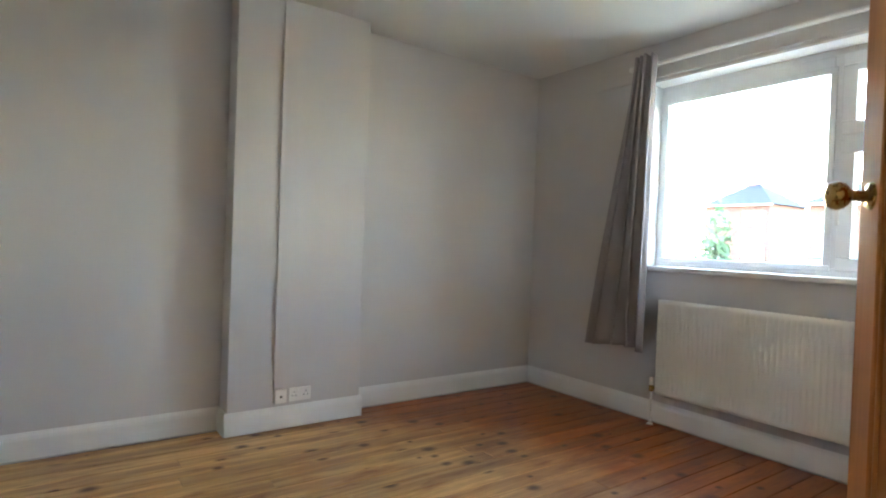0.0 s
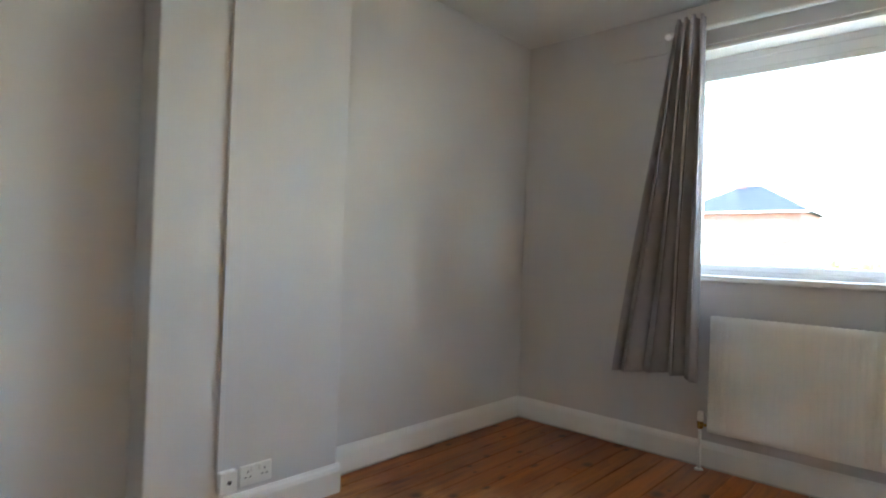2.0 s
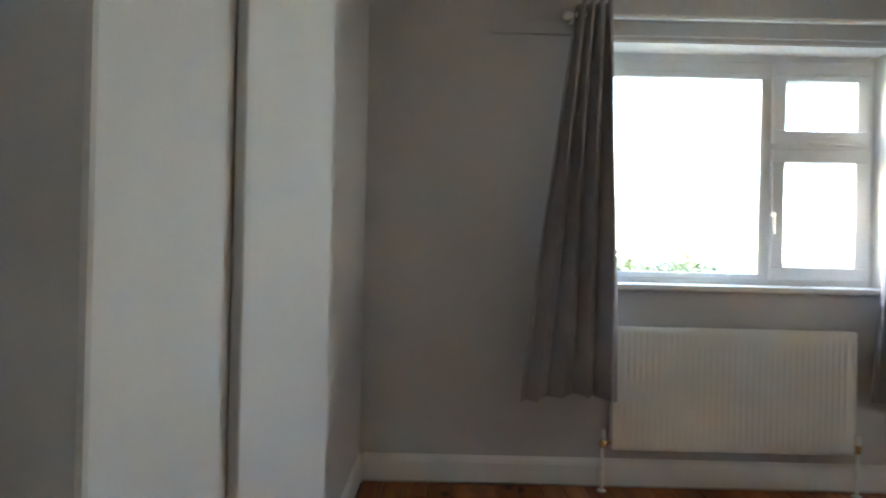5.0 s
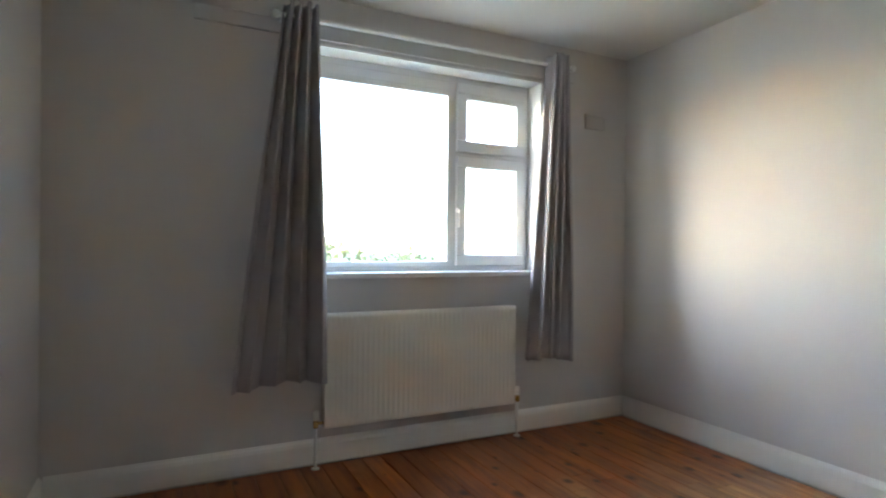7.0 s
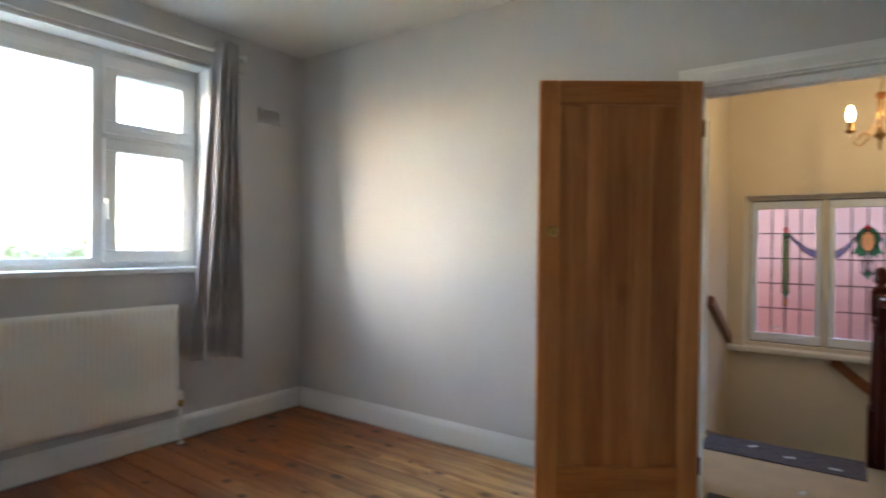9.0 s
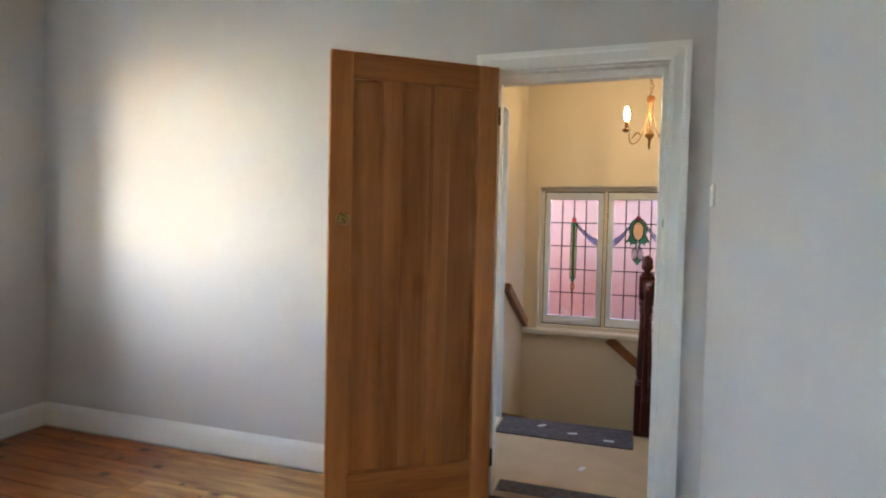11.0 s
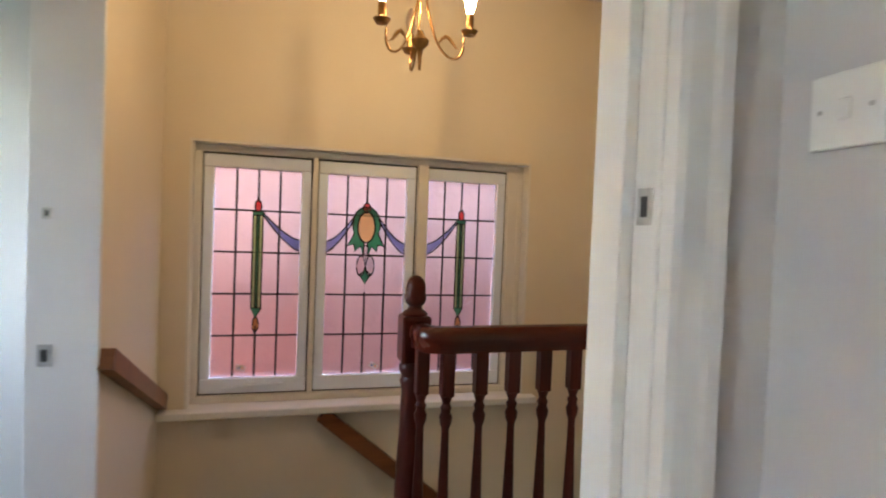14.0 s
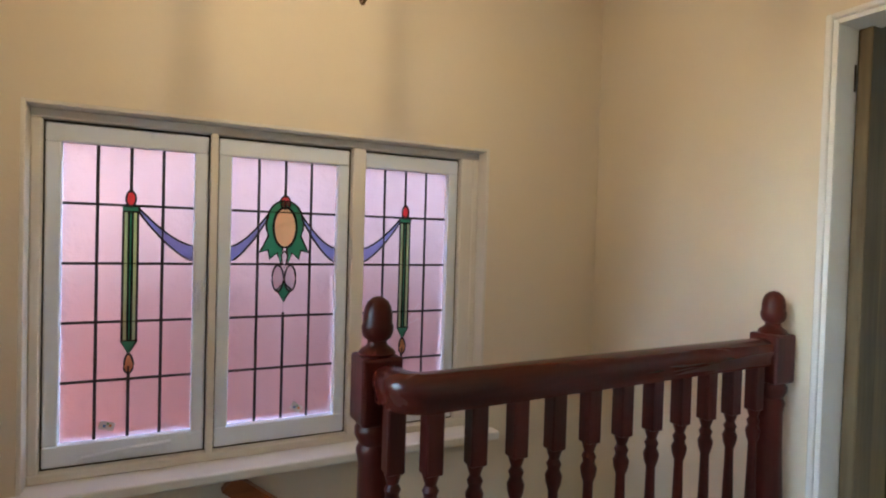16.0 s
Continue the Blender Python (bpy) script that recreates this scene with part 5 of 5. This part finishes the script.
def foliage(bm, rnd, centre, size, n, leaf, shape):
    for _ in range(n):
        while True:
            p = Vector((rnd.uniform(-1, 1), rnd.uniform(-1, 1), rnd.uniform(-1, 1)))
            if shape == "cone":
                r = (1 - (p.z + 1) / 2) ** 0.8 * (0.85 + 0.25 * math.sin(9 * p.z + 3 * math.atan2(p.y, p.x)))
                if 0.25 * r < math.hypot(p.x, p.y) < r:
                    break
            elif 0.45 < p.length < 1 + 0.2 * math.sin(5 * p.x + 3 * p.y):
                break
        c = Vector(centre) + Vector((p.x * size[0], p.y * size[1], p.z * size[2]))
        u = Vector((rnd.gauss(0, 1), rnd.gauss(0, 1), rnd.gauss(0, 1))).normalized()
        w = u.orthogonal().normalized()
        s = leaf * rnd.uniform(0.6, 1.4)
        q = [c + u * s, c + w * s * 0.5, c - u * s, c - w * s * 0.5]
        bm.faces.new([bm.verts.new(k) for k in q])


def tree(name, label, x, y, top, radius, shape, material, seed, n=1500, leaf=0.16):
    z0 = -2.9
    rnd = random.Random(seed)
    t = thing(name, (x, y, z0), label, "tree", "trees outside the window")
    hgt = top - z0
    part("trunk", tube([(x, y, z0), (x + 0.05, y, z0 + hgt * 0.4), (x, y + 0.04, z0 + hgt * 0.85)], lambda u: 0.14 * (1 - 0.8 * u), 8), M_BARK, t)
    bm = bmesh.new()
    for k in range(7):
        a = k * 2.4
        z = z0 + hgt * (0.25 + 0.08 * k)
        tube([(x, y, z), (x + 0.6 * radius * math.cos(a), y + 0.6 * radius * math.sin(a), z + 0.25 * hgt * 0.5)], lambda u: 0.04 * (1 - 0.7 * u), 5, bm=bm)
    part("limbs", bm, M_BARK, t)
    bm = bmesh.new()
    if shape == "cone":
        foliage(bm, rnd, (x, y, z0 + hgt * 0.54), (radius, radius, hgt * 0.47), n, leaf, "cone")
    else:
        for k in range(9):
            a = rnd.uniform(0, 6.28)
            r = radius * rnd.uniform(0.1, 0.7)
            s = radius * rnd.uniform(0.35, 0.6)
            foliage(bm, rnd, (x + r * math.cos(a), y + r * math.sin(a), z0 + hgt * rnd.uniform(0.4, 0.85)), (s, s, s * 0.8), n // 9, leaf, "ball")
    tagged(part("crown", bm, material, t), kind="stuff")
    return t


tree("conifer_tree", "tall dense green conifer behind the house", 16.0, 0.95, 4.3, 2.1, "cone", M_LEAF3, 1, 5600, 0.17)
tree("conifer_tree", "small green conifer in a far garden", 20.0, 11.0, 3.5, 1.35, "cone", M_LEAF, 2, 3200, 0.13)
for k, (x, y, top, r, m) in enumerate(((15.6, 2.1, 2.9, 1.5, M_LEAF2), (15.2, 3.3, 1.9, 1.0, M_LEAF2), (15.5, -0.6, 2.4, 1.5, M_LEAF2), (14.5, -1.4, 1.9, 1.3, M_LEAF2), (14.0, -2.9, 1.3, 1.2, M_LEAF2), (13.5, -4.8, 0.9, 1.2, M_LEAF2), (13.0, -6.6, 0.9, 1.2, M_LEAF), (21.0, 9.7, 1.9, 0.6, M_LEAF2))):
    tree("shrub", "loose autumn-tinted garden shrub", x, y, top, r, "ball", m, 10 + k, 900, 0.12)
shed = thing("garden_shed", (24, 8, -2.9), "low pale outbuilding with a grey felt roof", "shed")
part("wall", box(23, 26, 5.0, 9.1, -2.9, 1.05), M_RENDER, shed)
part("roof", box(22.8, 26.2, 4.8, 9.3, 1.05, 1.4, 0.03), M_SHEDROOF, shed)

# ---- floorboards ----
rnd = random.Random(4)
BW = 0.118
y = Y0 + 0.022
while y < YB - 0.03:
    w = min(BW, YB - 0.022 - y)
    joints = [XL + 0.022]
    joints.append(XL + rnd.uniform(0.7, 3.2))
    if joints[-1] < XW - 1.6:
        joints.append(joints[-1] + rnd.uniform(1.2, 1.6) if rnd.random() < 0.4 else XW - 0.022)
    if joints[-1] < XW - 0.022:
        joints.append(XW - 0.022)
    for x0, x1 in zip(joints, joints[1:]):
        if x1 - x0 < 0.06:
            continue
        dz = rnd.uniform(-0.0008, 0.0)
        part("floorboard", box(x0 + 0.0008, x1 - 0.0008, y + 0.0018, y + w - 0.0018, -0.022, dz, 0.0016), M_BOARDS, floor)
    y += BW
